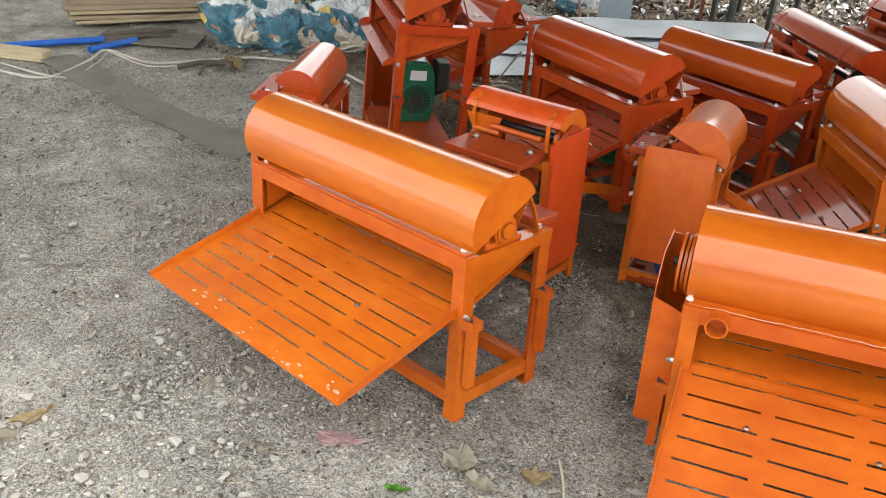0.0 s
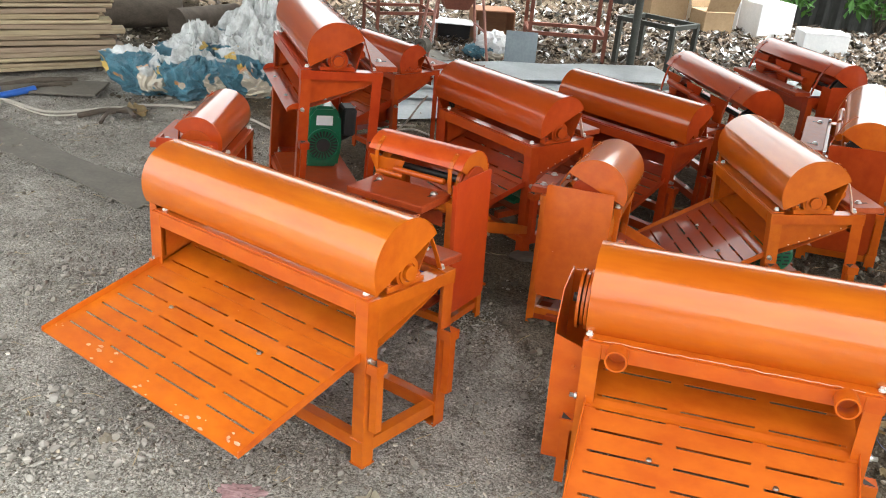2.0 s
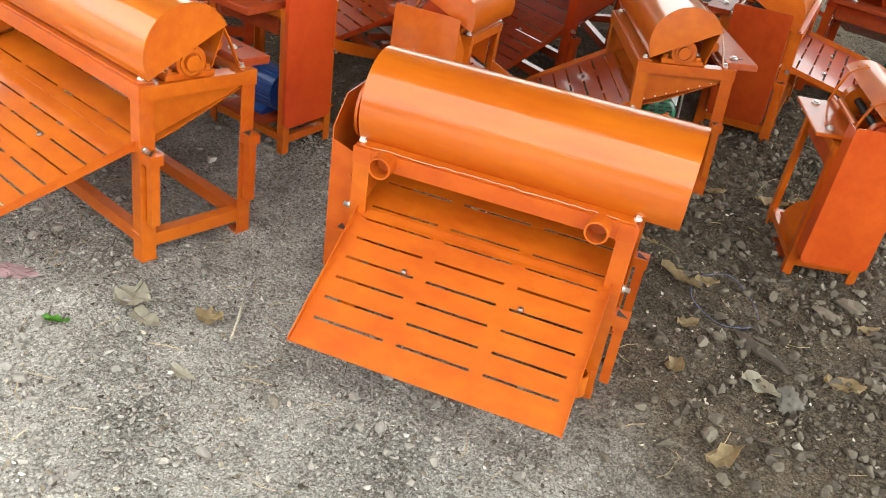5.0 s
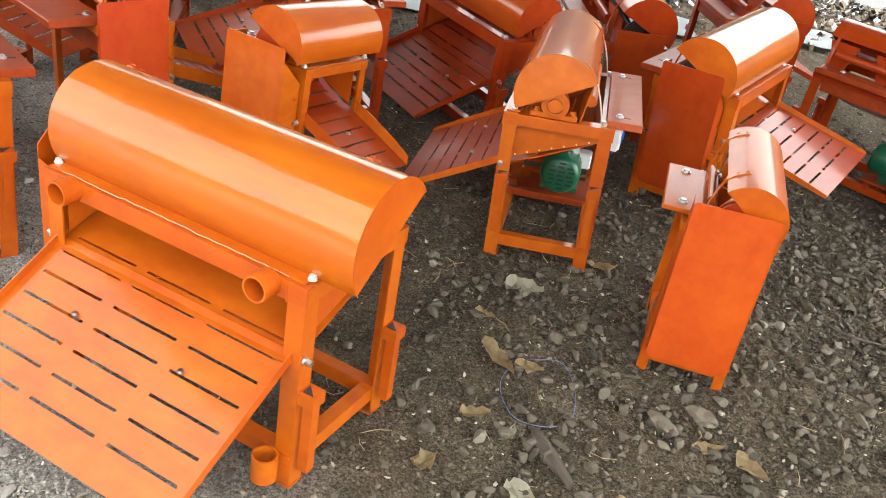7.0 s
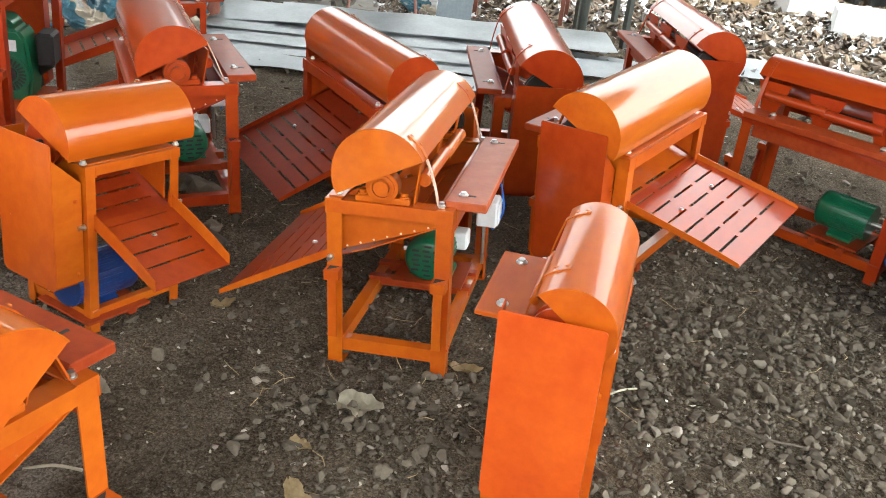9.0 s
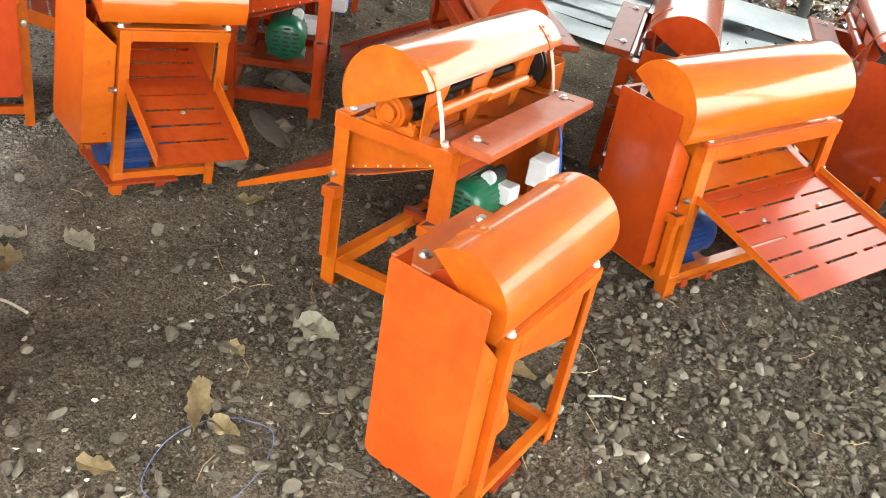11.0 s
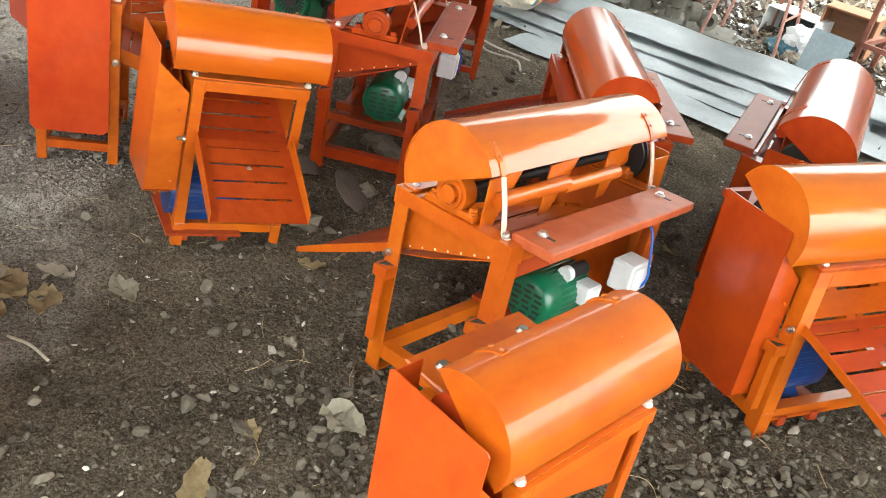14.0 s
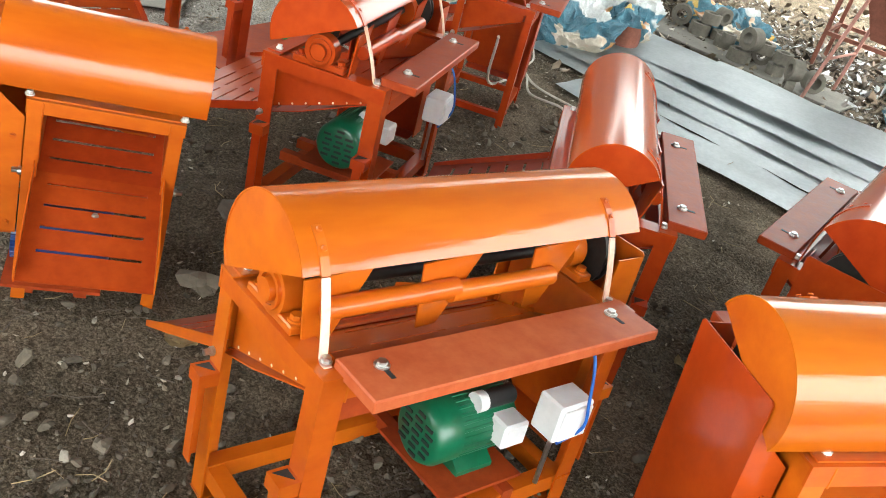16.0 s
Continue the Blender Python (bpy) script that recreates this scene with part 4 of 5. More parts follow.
# guard and chute in the darker copy, their shade put into the paint
thresher("orange threshing machine with a blue motor and open chute", 1.067, 4.629, 80.8, 0.655, motor=BM, motor_x=-0.17, motor_at=(-0.05, 0.15), chute_mat=DEEP_SHADED, H=0.541, depth=0.179, base=-0.016, tilt=(-3.3, -2.5), chute=(0.403, 0.264), socket_z=0.307, bend=(0.139, 0.143, 0.079, 29, 209), over=(0.083, 0.02), bolt_in=0.041, cover=(0.048, 0.302, 0.113, 0.092), goff=0.087, guard_mat=DEEP_SHADED)
# bodies from here on have the shade of the back rows painted in
thresher("orange threshing machine with a green motor under its frame", -0.596, 3.987, -38.9, 0.692, motor=GM, motor_x=0.08, motor_at=(0.02, 0.235), white_box=True, chute_mat=RED_SHADED, paint=DEEP_SHADED, H=0.514, depth=0.184, base=0.024, tilt=(0.8, -0.9), socket_z=0.302, bend=(0.132, 0.151, 0.085, 29, 199), over=(0.072, 0.026), strap_mat=PALE_GLOSS)
thresher("orange threshing machine with a broad dark slotted chute", -0.058, 4.597, -31.8, 0.724, chute_mat=RED_SHADED, paint=DEEP_SHADED, H=0.525, depth=0.176, base=-0.07, tilt=(0.1, 0.1), chute=(0.36, 0.185), socket_z=0.315, bend=(0.12, 0.149, 0.086, 29, 212), over=(0.064, 0.03), tray=0.254)
thresher("orange threshing machine with a closed belt guard", 0.323, 5.335, 121.2, 0.739, chute_mat=RED_SHADED, paint=DEEP_SHADED, H=0.513, depth=0.179, base=-0.092, tilt=(-0.3, -2), bend=(0.149, 0.15, 0.097, 27, 208), over=(0.078, 0.025), tray=0.258, tray_in=0.051)
thresher("orange threshing machine standing near the cartons", 0.88, 6.059, 121, 0.736, chute_mat=RED_SHADED, paint=DEEP_SHADED, H=0.53, depth=0.18, base=-0.036)
thresher("orange threshing machine with a green motor low in its frame", 1.746, 5.391, 162.4, 0.72, motor=GM, motor_x=-0.13, chute_mat=RED_SHADED, paint=DEEP_SHADED, H=0.53, depth=0.18, base=-0.054)
thresher("narrow orange threshing machine behind the long one", -1.732, 3.138, 103.2, 0.386, cols=1, small=True, sockets=False, chute_mat=RED_SHADED, paint=DEEP_SHADED, H=0.53, depth=0.131, base=-0.015, over=(0.045, 0.022), cover=(0.02, 0.26, 0.09, 0.083), goff=0.092, tray=0.201)
thresher("tall orange threshing machine with a green petrol engine", -1.585, 3.916, -55.8, 0.778, cols=2, slots=(4, 2), engine=True, chute_mat=RED_SHADED, paint=DEEP_SHADED, H=0.755, depth=0.184, base=0.014, tilt=(-2.5, 1), chute=(0.041, 0.56), socket_z=0.425)
thresher("orange threshing machine standing behind the tall one", -1.48, 4.85, -35, 0.40, cols=1, small=True, sockets=False, depth=0.16, chute_mat=RED_SHADED, paint=DEEP_SHADED)


ground = build_ground()


# ---- loose things ----
def lump(bm, centre, size, seed, rough=0.25, sub=3, folds=0.0, flat=True):
    """A soft or broken lump: a ball pressed and dented by noise."""
    r = bmesh.ops.create_icosphere(bm, subdivisions=sub, radius=1.0)
    for v in r["verts"]:
        p = v.co.copy()
        q = noise.noise(p * 1.2 + Vector((seed, seed * 0.7, 0))) * rough + noise.noise(p * 3.1 + Vector((0, seed, 1))) * rough * 0.5
        if folds:
            q += folds * abs(noise.noise(p * 4.5 + Vector((seed, 3, seed))))
        p *= 1 + q
        z = p.z
        if flat and z < -0.45:
            z = -0.45 + (z + 0.45) * 0.1
        v.co = Vector((p.x * size[0], p.y * size[1], z * size[2])) + Vector(centre)
    return bm


def leaf_blade(bm, length, width, curl=0.35, n=10, seed=0.0):
    """A dry leaf: two curled halves that meet at a midrib."""
    rows = []
    for i in range(n + 1):
        a = i / n
        w = width * math.sin(math.pi * (0.04 + 0.94 * a) ** 0.8) * (1 + 0.12 * noise.noise((a * 6, seed, 0)))
        z = curl * length * (a - 0.5) ** 2 + 0.05 * length * noise.noise((a * 3, seed, 2))
        rows.append([bm.verts.new((length * (a - 0.5) + 0.1 * length * noise.noise((a * 5, seed, sx * 3)) * abs(sx), sx * w * 0.5 * (1 + 0.45 * noise.noise((a * 7, seed + sx * 2, 9))), z + abs(sx) * curl * width * (0.5 + 1.0 * noise.noise((a * 5, seed + sx * 2, 5))))) for sx in (-1, -0.5, 0, 0.5, 1)])
    for u, v in zip(rows, rows[1:]):
        for k in range(4):
            bm.faces.new((u[k], u[k + 1], v[k + 1], v[k]))
    bmesh.ops.solidify(bm, geom=bm.faces[:], thickness=0.0012)
    return bm


def leaf(x, y, length, width, yaw, mat, label, tilt=0.0):
    ob = part("fallen_leaf", leaf_blade(bmesh.new(), length, width, seed=x * 7 + y * 3), mat, smooth=True)
    ob.matrix_basis = pose(x, y, ground_height(x, y) + 0.006, tilt, 0, yaw)
    return tagged(ob, label, "leaf", "fallen leaves")


DRY, PALE = "curled brown dry leaf lying on the dirt", "pale curled dry leaf lying on the dirt"
for x, y, ln, w, yaw, kind in ((0.81, 3.19, 0.15, 0.12, 20, 1), (0.90, 2.79, 0.20, 0.07, -35, 0), (0.99, 2.81, 0.10, 0.06, 15, 0), (0.95, 2.53, 0.10, 0.06, 40, 0), (0.93, 2.29, 0.09, 0.07, 70, 0),
                               (1.18, 2.33, 0.14, 0.08, -30, 1), (1.42, 2.46, 0.14, 0.09, 5, 0), (1.64, 2.81, 0.13, 0.08, -25, 0), (1.52, 2.81, 0.11, 0.06, 35, 0), (1.59, 2.51, 0.09, 0.08, 0, 1),
                               (1.09, 1.98, 0.16, 0.08, 50, 0), (-0.52, 1.79, 0.14, 0.12, 100, 1), (-0.44, 1.735, 0.12, 0.07, -15, 1), (-0.25, 1.61, 0.10, 0.04, -15, 1), (-0.31, 1.83, 0.09, 0.08, 10, 0),
                               (0.18, 2.83, 0.14, 0.10, 10, 1), (0.77, 2.97, 0.08, 0.05, 0, 0), (0.16, 3.38, 0.10, 0.07, 60, 0), (-3.17, 4.76, 0.30, 0.15, -40, 0), (-1.71, 1.46, 0.14, 0.06, 60, 0),
                               (1.2, 3.55, 0.16, 0.09, 10, 0), (1.3, 3.62, 0.10, 0.07, 80, 0), (0.97, 3.52, 0.12, 0.06, 20, 0), (0.25, 4.9, 0.1, 0.06, 20, 0), (1.06, 2.53, 0.07, 0.03, 100, 1),
                               (0.06, 2.57, 0.16, 0.11, 20, 0), (0.11, 2.54, 0.14, 0.10, 70, 0), (0.03, 2.52, 0.15, 0.09, -30, 1), (0.18, 2.51, 0.12, 0.08, 10, 0), (0.04, 2.68, 0.13, 0.09, 50, 1), (0.17, 2.63, 0.15, 0.10, -20, 0), (0.08, 2.47, 0.13, 0.08, 100, 0)):
    leaf(x, y, ln * 0.85, w * 0.8, yaw, PALE_LEAF if kind else LEAF, PALE if kind else DRY)
leaf(-0.64, 1.63, 0.075, 0.028, 15, GREEN_LEAF, "small fresh green leaf lying on the dirt")

rag = part("cloth_rag", lump(bmesh.new(), (0, 0, 0.006), (0.045, 0.022, 0.008), 3.0, 0.9, 4, 0.9), PINK, smooth=True)
rag.matrix_basis = pose(-0.88, 1.75, 0, 0, 0, 15)
tagged(rag, "faded pink rag trodden into the dirt", "rag")
rag = part("cloth_rag", lump(bmesh.new(), (0, 0, 0.006), (0.045, 0.03, 0.008), 8.0, 0.8, 4, 0.6), GREYMAT, smooth=True)
rag.matrix_basis = pose(1.26, 2.31, 0, 0, 0, 70)
tagged(rag, "dark grey scrap of cloth on the dirt", "rag")


def rock(x, y, sx, sy, sz, yaw, seed):
    ob = part("stone", lump(bmesh.new(), (0, 0, sz * 0.2), (sx * 0.85, sy * 0.85, sz * 0.9), seed * 2.3, 0.9, 2), STONE)
    ob.matrix_basis = pose(x, y, ground_height(x, y), 0, 0, yaw)
    return tagged(ob, "rough grey stone half sunk in the dirt", "stone", "loose stones")


for x, y, sx, sy, sz, yaw, seed in ((1.39, 2.84, 0.06, 0.03, 0.022, -25, 1), (1.48, 2.94, 0.055, 0.035, 0.025, -20, 2), (0.99, 2.15, 0.022, 0.016, 0.014, 60, 3), (1.05, 2.05, 0.03, 0.022, 0.018, 100, 4), (1.52, 2.52, 0.035, 0.03, 0.022, 10, 5),
                                    (-0.01, 1.63, 0.02, 0.017, 0.015, 0, 6), (-1.36, 1.82, 0.028, 0.022, 0.02, 20, 7), (-1.72, 1.37, 0.035, 0.028, 0.024, 40, 8), (-0.21, 3.75, 0.04, 0.035, 0.03, 10, 9), (0.47, 3.19, 0.03, 0.022, 0.018, 0, 10),
                                    (-0.45, 3.98, 0.09, 0.07, 0.06, 30, 11), (-0.6, 4.0, 0.07, 0.05, 0.05, 80, 12), (-1.05, 1.62, 0.02, 0.016, 0.014, 30, 13), (-0.08, 3.45, 0.06, 0.045, 0.04, 50, 14)):
    rock(x, y, sx, sy, sz, yaw, seed)


def cord(name, pts, r, mat, label, category):
    ob = part(name, strip_mesh(bmesh.new(), [(x, y, ground_height(x, y) + z) for x, y, z in pts], r), mat, smooth=True)
    return tagged(ob, label, category)


cord("cable", [(-4.9, 4.05, 0.01), (-4.3, 3.9, 0.01), (-3.95, 3.93, 0.01), (-3.95, 4.3, 0.03), (-4.03, 4.56, 0.02), (-3.64, 4.5, 0.015), (-3.39, 4.76, 0.015), (-3.1, 4.97, 0.015), (-2.6, 5.0, 0.015), (-2.2, 4.8, 0.015)], 0.009, ROPE, "dirty white cable trailing over the dirt", "cable")
cord("cable", [(-4.9, 4.14, 0.01), (-4.3, 4.0, 0.01), (-3.85, 3.99, 0.012), (-3.88, 4.3, 0.03), (-3.97, 4.52, 0.02), (-3.6, 4.44, 0.015), (-3.36, 4.68, 0.015)], 0.006, ROPE, "dirty white cable beside another on the dirt", "cable")
cord("cable", [(-1.25, 4.75, 0.4), (-1.5, 4.9, 0.1), (-1.9, 5.3, 0.012), (-1.64, 5.21, 0.012), (-1.5, 5.32, 0.012), (-1.35, 5.25, 0.012)], 0.006, ROPE, "white power cable lying on the ground", "cable")
cord("cable", [(-2.37, 5.42, 0.25), (-2.2, 5.5, 0.02), (-2.0, 5.35, 0.01), (-1.75, 5.3, 0.012), (-1.5, 5.42, 0.012)], 0.006, ROPE, "white power cable running from the sacks", "cable")
cord("string", [(0.98, 2.86, 0.008), (1.06, 2.89, 0.02), (1.13, 2.82, 0.012), (1.17, 2.70, 0.008), (1.14, 2.61, 0.015), (1.06, 2.58, 0.012), (1.0, 2.62, 0.008), (0.95, 2.70, 0.006), (0.95, 2.79, 0.012), (0.98, 2.86, 0.01)], 0.0011, STRING, "loop of blue string lying on the dirt", "string")
cord("string", [(1.13, 3.55, 0.006), (1.17, 3.72, 0.01), (1.22, 3.82, 0.012), (1.29, 3.80, 0.01), (1.32, 3.75, 0.012), (1.26, 3.64, 0.006)], 0.0009, LEAF, "thin straw-coloured string looped on the gravel", "string")
cord("twig", [(1.38, 3.65, 0.012), (1.41, 3.70, 0.016), (1.44, 3.74, 0.012)], 0.003, PALE_LEAF, "short pale twig on the gravel", "twig")
cord("twig", [(0.28, 2.53, 0.006), (0.34, 2.57, 0.015), (0.40, 2.60, 0.008)], 0.004, PALE_LEAF, "short pale forked twig on the soil", "twig")
cord("twig", [(-0.27, 1.94, 0.006), (-0.24, 1.86, 0.012), (-0.22, 1.79, 0.006)], 0.004, PALE_LEAF, "thin pale twig on the dirt", "twig")
cord("twig", [(1.5, 2.6, 0.006), (1.62, 2.63, 0.03), (1.75, 2.58, 0.02), (1.85, 2.45, 0.006)], 0.004, BARK, "thin bent brown root on the dirt", "twig")
cord("twig", [(1.7, 3.75, 0.006), (1.82, 3.72, 0.02), (1.95, 3.78, 0.006)], 0.003, BARK, "thin brown twig on the gravel", "twig")
for bx, by, ln, wd, turn, seed in ((-0.23, 3.70, 0.15, 0.05, -12, 4.0), (0.42, 4.12, 0.10, 0.035, 40, 7.0), (-0.42, 3.60, 0.07, 0.05, 20, 9.0)):
    slabby = part("bark_strip", lump(bmesh.new(), (0, 0, 0.008), (ln, wd, 0.014), seed, 0.35, 3), BARK, smooth=True)
    slabby.matrix_basis = pose(bx, by, ground_height(bx, by), 0, 0, turn)
    tagged(slabby, "flat weathered piece of wood lying on the soil", "bark")
bark = part("bark_strip", lump(bmesh.new(), (0, 0, 0.008), (0.11, 0.022, 0.012), 5.0, 0.4, 2), BARK)
bark.matrix_basis = pose(1.18, 2.51, 0, 0, 0, -42)
tagged(bark, "flat strip of brown bark on the dirt", "bark")


def build_mat():
    """A long belt lying flat, slightly bent."""
    bm = bmesh.new()
    prev = None
    for i in range(31):
        a = i / 30
        x, y = -2.25 - 1.95 * a, 3.50 + 0.62 * a + 0.16 * a * a
        nx, ny = 0.33, 0.94
        cur = []
        for s in (-1, 1):
            px, py = x + nx * 0.12 * s, y + ny * 0.12 * s
            z = 0.012 + 0.012 * math.sin(a * 9 + s)
            cur += [bm.verts.new((px, py, z)), bm.verts.new((px, py, z + 0.006))]
        if prev:
            for u, v in ((0, 1), (1, 3), (3, 2), (2, 0)):
                bm.faces.new((prev[u], prev[v], cur[v], cur[u]))
        prev = cur
    return tagged(part("rubber_belt", bm, GREYMAT, smooth=True), "long dusty grey belt strip lying on the dirt", "belt")


build_mat()


def board(parent, x0, x1, y0, y1, z0, z1, m, mat=WOOD):
    return part("board", box(bmesh.new(), x0, x1, y0, y1, z0, z1, m, bevel=0.004), mat, parent)


stack = thing("wood_stack", pose(-4.45, 5.45, 0, 0, 0, 43), "stack of sawn pale wooden boards on the dirt", "timber")
rnd = random.Random(4)
level = 0.03
for k in range(15):
    thick = rnd.choice((0.02, 0.026, 0.034, 0.04))
    for j in range(3):
        off, ln = rnd.gauss(0.0, 0.05), rnd.uniform(0.38, 0.54)
        tip = pose(0, 0, level, rnd.uniform(-1.2, 1.2), rnd.uniform(-0.7, 0.7), rnd.gauss(0, 2.2))
        board(stack, -ln + off, ln + off, -0.24 + j * 0.17, -0.24 + j * 0.17 + rnd.uniform(0.11, 0.16), 0.0, thick, tip)
    level += thick + rnd.uniform(0.003, 0.009)
plank = part("plank", box(bmesh.new(), -0.5, 0.5, -0.055, 0.055, 0.005, 0.07, bevel=0.005), WOOD)
plank.matrix_basis = pose(-4.68, 4.1, 0, 0, 0, 12)
tagged(plank, "single pale sawn timber lying by the belt", "timber")
slab = part("flat_board", box(bmesh.new(), -0.35, 0.35, -0.18, 0.18, 0.005, 0.022, bevel=0.004), GREYMAT)
slab.matrix_basis = pose(-4.0, 4.98, 0.005, 0, 0, 20)
tagged(slab, "flat grey board lying in front of the timber", "board")
for pts, lab in (([(-4.6, 4.25, 0.03), (-4.2, 4.74, 0.03)], "blue plastic pipe lying on the dirt"), ([(-4.1, 4.48, 0.03), (-4.02, 4.85, 0.03)], "short blue plastic pipe lying on the dirt")):
    bm = tube(bmesh.new(), pts[0], pts[1], 0.022, 0.004)
    tagged(part("plastic_pipe", bm, BLUEPLASTIC, smooth=True), lab, "pipe")
for x, y, ln, yaw, r in ((-3.3, 4.62, 0.35, 40, 0.018), (-3.2, 4.7, 0.22, -40, 0.014), (-4.1, 5.0, 0.5, 48, 0.02), (-3.25, 4.55, 0.2, 100, 0.012), (-4.0, 4.9, 0.4, 58, 0.015)):
    a, c, s2 = ln / 2, math.cos(radians(yaw)), math.sin(radians(yaw))
    cord("stick", [(x - a * c, y - a * s2, 0.02), (x - 0.02, y + 0.02, 0.04), (x + a * c, y + a * s2, 0.03)], r, BARK, "dark broken stick lying on the dirt", "stick")


def sack(x, y, sx, sy, sz, yaw, seed, label, lift=0.0, tilt=0.0):
    """A slumped bag: soft bulges, long creases that cross the cloth, and a gathered mouth."""
    g = random.Random(seed * 7 + 1)
    bm = bmesh.new()
    r = bmesh.ops.create_icosphere(bm, subdivisions=6, radius=1.0)
    ways = [(Vector((g.gauss(0, 1), g.gauss(0, 1), g.gauss(0, 0.5))).normalized(), g.uniform(3.5, 8.0), g.uniform(0, 6.28)) for k in range(5)]
    for v in r["verts"]:
        p = v.co.copy()
        warp = 1.4 * noise.noise(p * 1.1 + Vector((seed, 2, seed))) + 0.5 * noise.noise(p * 2.4 + Vector((1, seed, 4)))
        crease = sum((1 - abs(math.sin(0.5 * (f * p.dot(w) + ph) + warp))) ** 3 for w, f, ph in ways) * 0.085
        q = Vector((p.x, p.y, p.z * 0.55)) + Vector((0.25, 0.25, 0.25)) * warp
        rumple = sum(a * (1 - 2 * abs(noise.noise(q * f + Vector((seed * 2.3, f, 1.7))))) ** 2 for f, a in ((2.1, 0.17), (4.4, 0.085), (9.0, 0.035)))
        k = 0.78 + 0.34 * noise.noise(p * 1.1 + Vector((seed * 3, 1, 2))) + crease + rumple
        top = max(0.0, p.z)
        neck = 1 - 0.45 * top ** 2.5 + 0.07 * top * math.cos(9 * math.atan2(p.y, p.x) + seed)
        z = max(0.0, (p.z + 0.72) * 0.6 * k + 0.05 * warp * top)
        v.co = Vector((p.x * k * sx * neck * 1.15, p.y * k * sy * neck * 1.15, z * sz * 1.5))
    ob = part("woven_sack", bm, SACK, smooth=True)
    ob.matrix_basis = pose(x, y, lift, tilt, 0, yaw)
    return tagged(ob, label, "sack", "woven sacks")


SL = "crumpled blue and white printed woven sack full of scrap"
for x, y, sx, sy, sz, yaw, seed, lift, tilt in ((-3.45, 5.32, 0.20, 0.18, 0.26, 10, 1, 0, 0), (-3.1, 5.38, 0.22, 0.18, 0.28, 40, 2, 0, 0), (-2.78, 5.6, 0.20, 0.2, 0.30, 0, 3, 0, 0), (-3.3, 5.75, 0.25, 0.2, 0.36, 70, 4, 0, 0),
                                                (-2.95, 5.9, 0.24, 0.22, 0.45, 20, 5, 0, 0), (-3.05, 6.3, 0.22, 0.2, 0.5, 50, 6, 0, 0), (-2.5, 5.85, 0.22, 0.16, 0.30, 30, 7, 0, 0), (-2.62, 6.25, 0.2, 0.2, 0.34, 90, 8, 0, 0), (-3.1, 7.55, 0.28, 0.2, 0.2, 30, 9, 0, 0), (-1.58, 7.85, 0.16, 0.12, 0.14, 0, 10, 0, 0)):
    sack(x, y, sx * 1.1, sy * 1.05, sz * 0.72, yaw, seed, SL, lift, tilt)
pot = bmesh.new()
tube(pot, (-2.42, 6.2, 0.0), (-2.42, 6.2, 0.2), 0.09, 0.008)
tagged(part("pot", pot, RUST, smooth=True), "brown-red pot standing beside the sacks", "pot")


# galvanised sheets
def zinc_sheet(x, y, z, ln, w, yaw, seed, tilt=0.0):
    bm = bmesh.new()
    n = 24
    grid = [[bm.verts.new((ln * (i / n - 0.5), w * (j / 6 - 0.5), 0.012 * noise.noise((i * 0.25, j * 0.4, seed)))) for j in range(7)] for i in range(n + 1)]
    for i in range(n):
        for j in range(6):
            bm.faces.new((grid[i][j], grid[i + 1][j], grid[i + 1][j + 1], grid[i][j + 1]))
    bmesh.ops.solidify(bm, geom=bm.faces[:], thickness=0.003)
    ob = part("zinc_sheet", bm, ZINC, smooth=True)
    ob.matrix_basis = pose(x, y, z, tilt, 0, yaw)
    return tagged(ob, "long flat galvanised steel sheet lying in a stack", "metal sheet", "galvanised sheets")


for x, y, z, ln, w, yaw, seed, tilt in ((-1.45, 6.15, 0.03, 2.2, 0.42, 24, 1, 1), (-1.35, 6.4, 0.05, 2.3, 0.45, 26, 2, 2), (-1.55, 6.55, 0.07, 2.3, 0.42, 27, 3, 2), (-1.5, 6.85, 0.09, 2.5, 0.5, 28, 4, 3), (-1.0, 7.1, 0.11, 2.4, 0.5, 29, 5, 3), (-0.3, 6.9, 0.04, 1.6, 0.4, 30, 6, 2), (1.14, 8.1, 0.05, 0.9, 0.5, 20, 7, 2), (-0.1, 7.3, 0.03, 1.0, 0.4, 10, 8, 2)):
    zinc_sheet(x, y, z, ln, w, yaw, seed, tilt)
zinc_sheet(-0.95, 5.98, 0.02, 2.0, 0.3, 24, 9, 1)
lean = part("metal_sheet", box(bmesh.new(), -0.14, 0.14, -0.002, 0.002, 0, 0.32), BLUEGREY)
lean.matrix_basis = pose(-1.22, 7.62, 0, -14, 0, 12)
tagged(lean, "small blue-grey metal sheet leaning upright", "metal sheet")
slab = part("flat_board", box(bmesh.new(), -0.8, 0.8, -0.22, 0.22, 0.0, 0.02, bevel=0.004), CONCRETE)
slab.matrix_basis = pose(-2.6, 7.25, 0.01, 0, 0, 28)
tagged(slab, "grey board on the ground under rubber rings", "board")
for k in range(22):
    x, y = -2.6 + rnd.uniform(-0.75, 0.65), 7.3 + rnd.uniform(-0.25, 0.3)
    bm = bmesh.new()
    r = rnd.uniform(0.045, 0.075)
    tube(bm, (0, 0, 0), (0, 0, r * 1.1), r, r * 0.45, seg=14)
    ob = part("rubber_ring", bm, GREYMAT, smooth=True)
    ob.matrix_basis = pose(x, y, 0.03 + (0.09 if k % 3 == 0 else 0), rnd.choice((0, 0, 90)), 0, rnd.uniform(0, 180))
    if ob.rotation_euler.x > 1:
        ob.location.z += r
    tagged(ob, "short thick grey rubber ring in a dusty pile", "ring", "rubber rings")


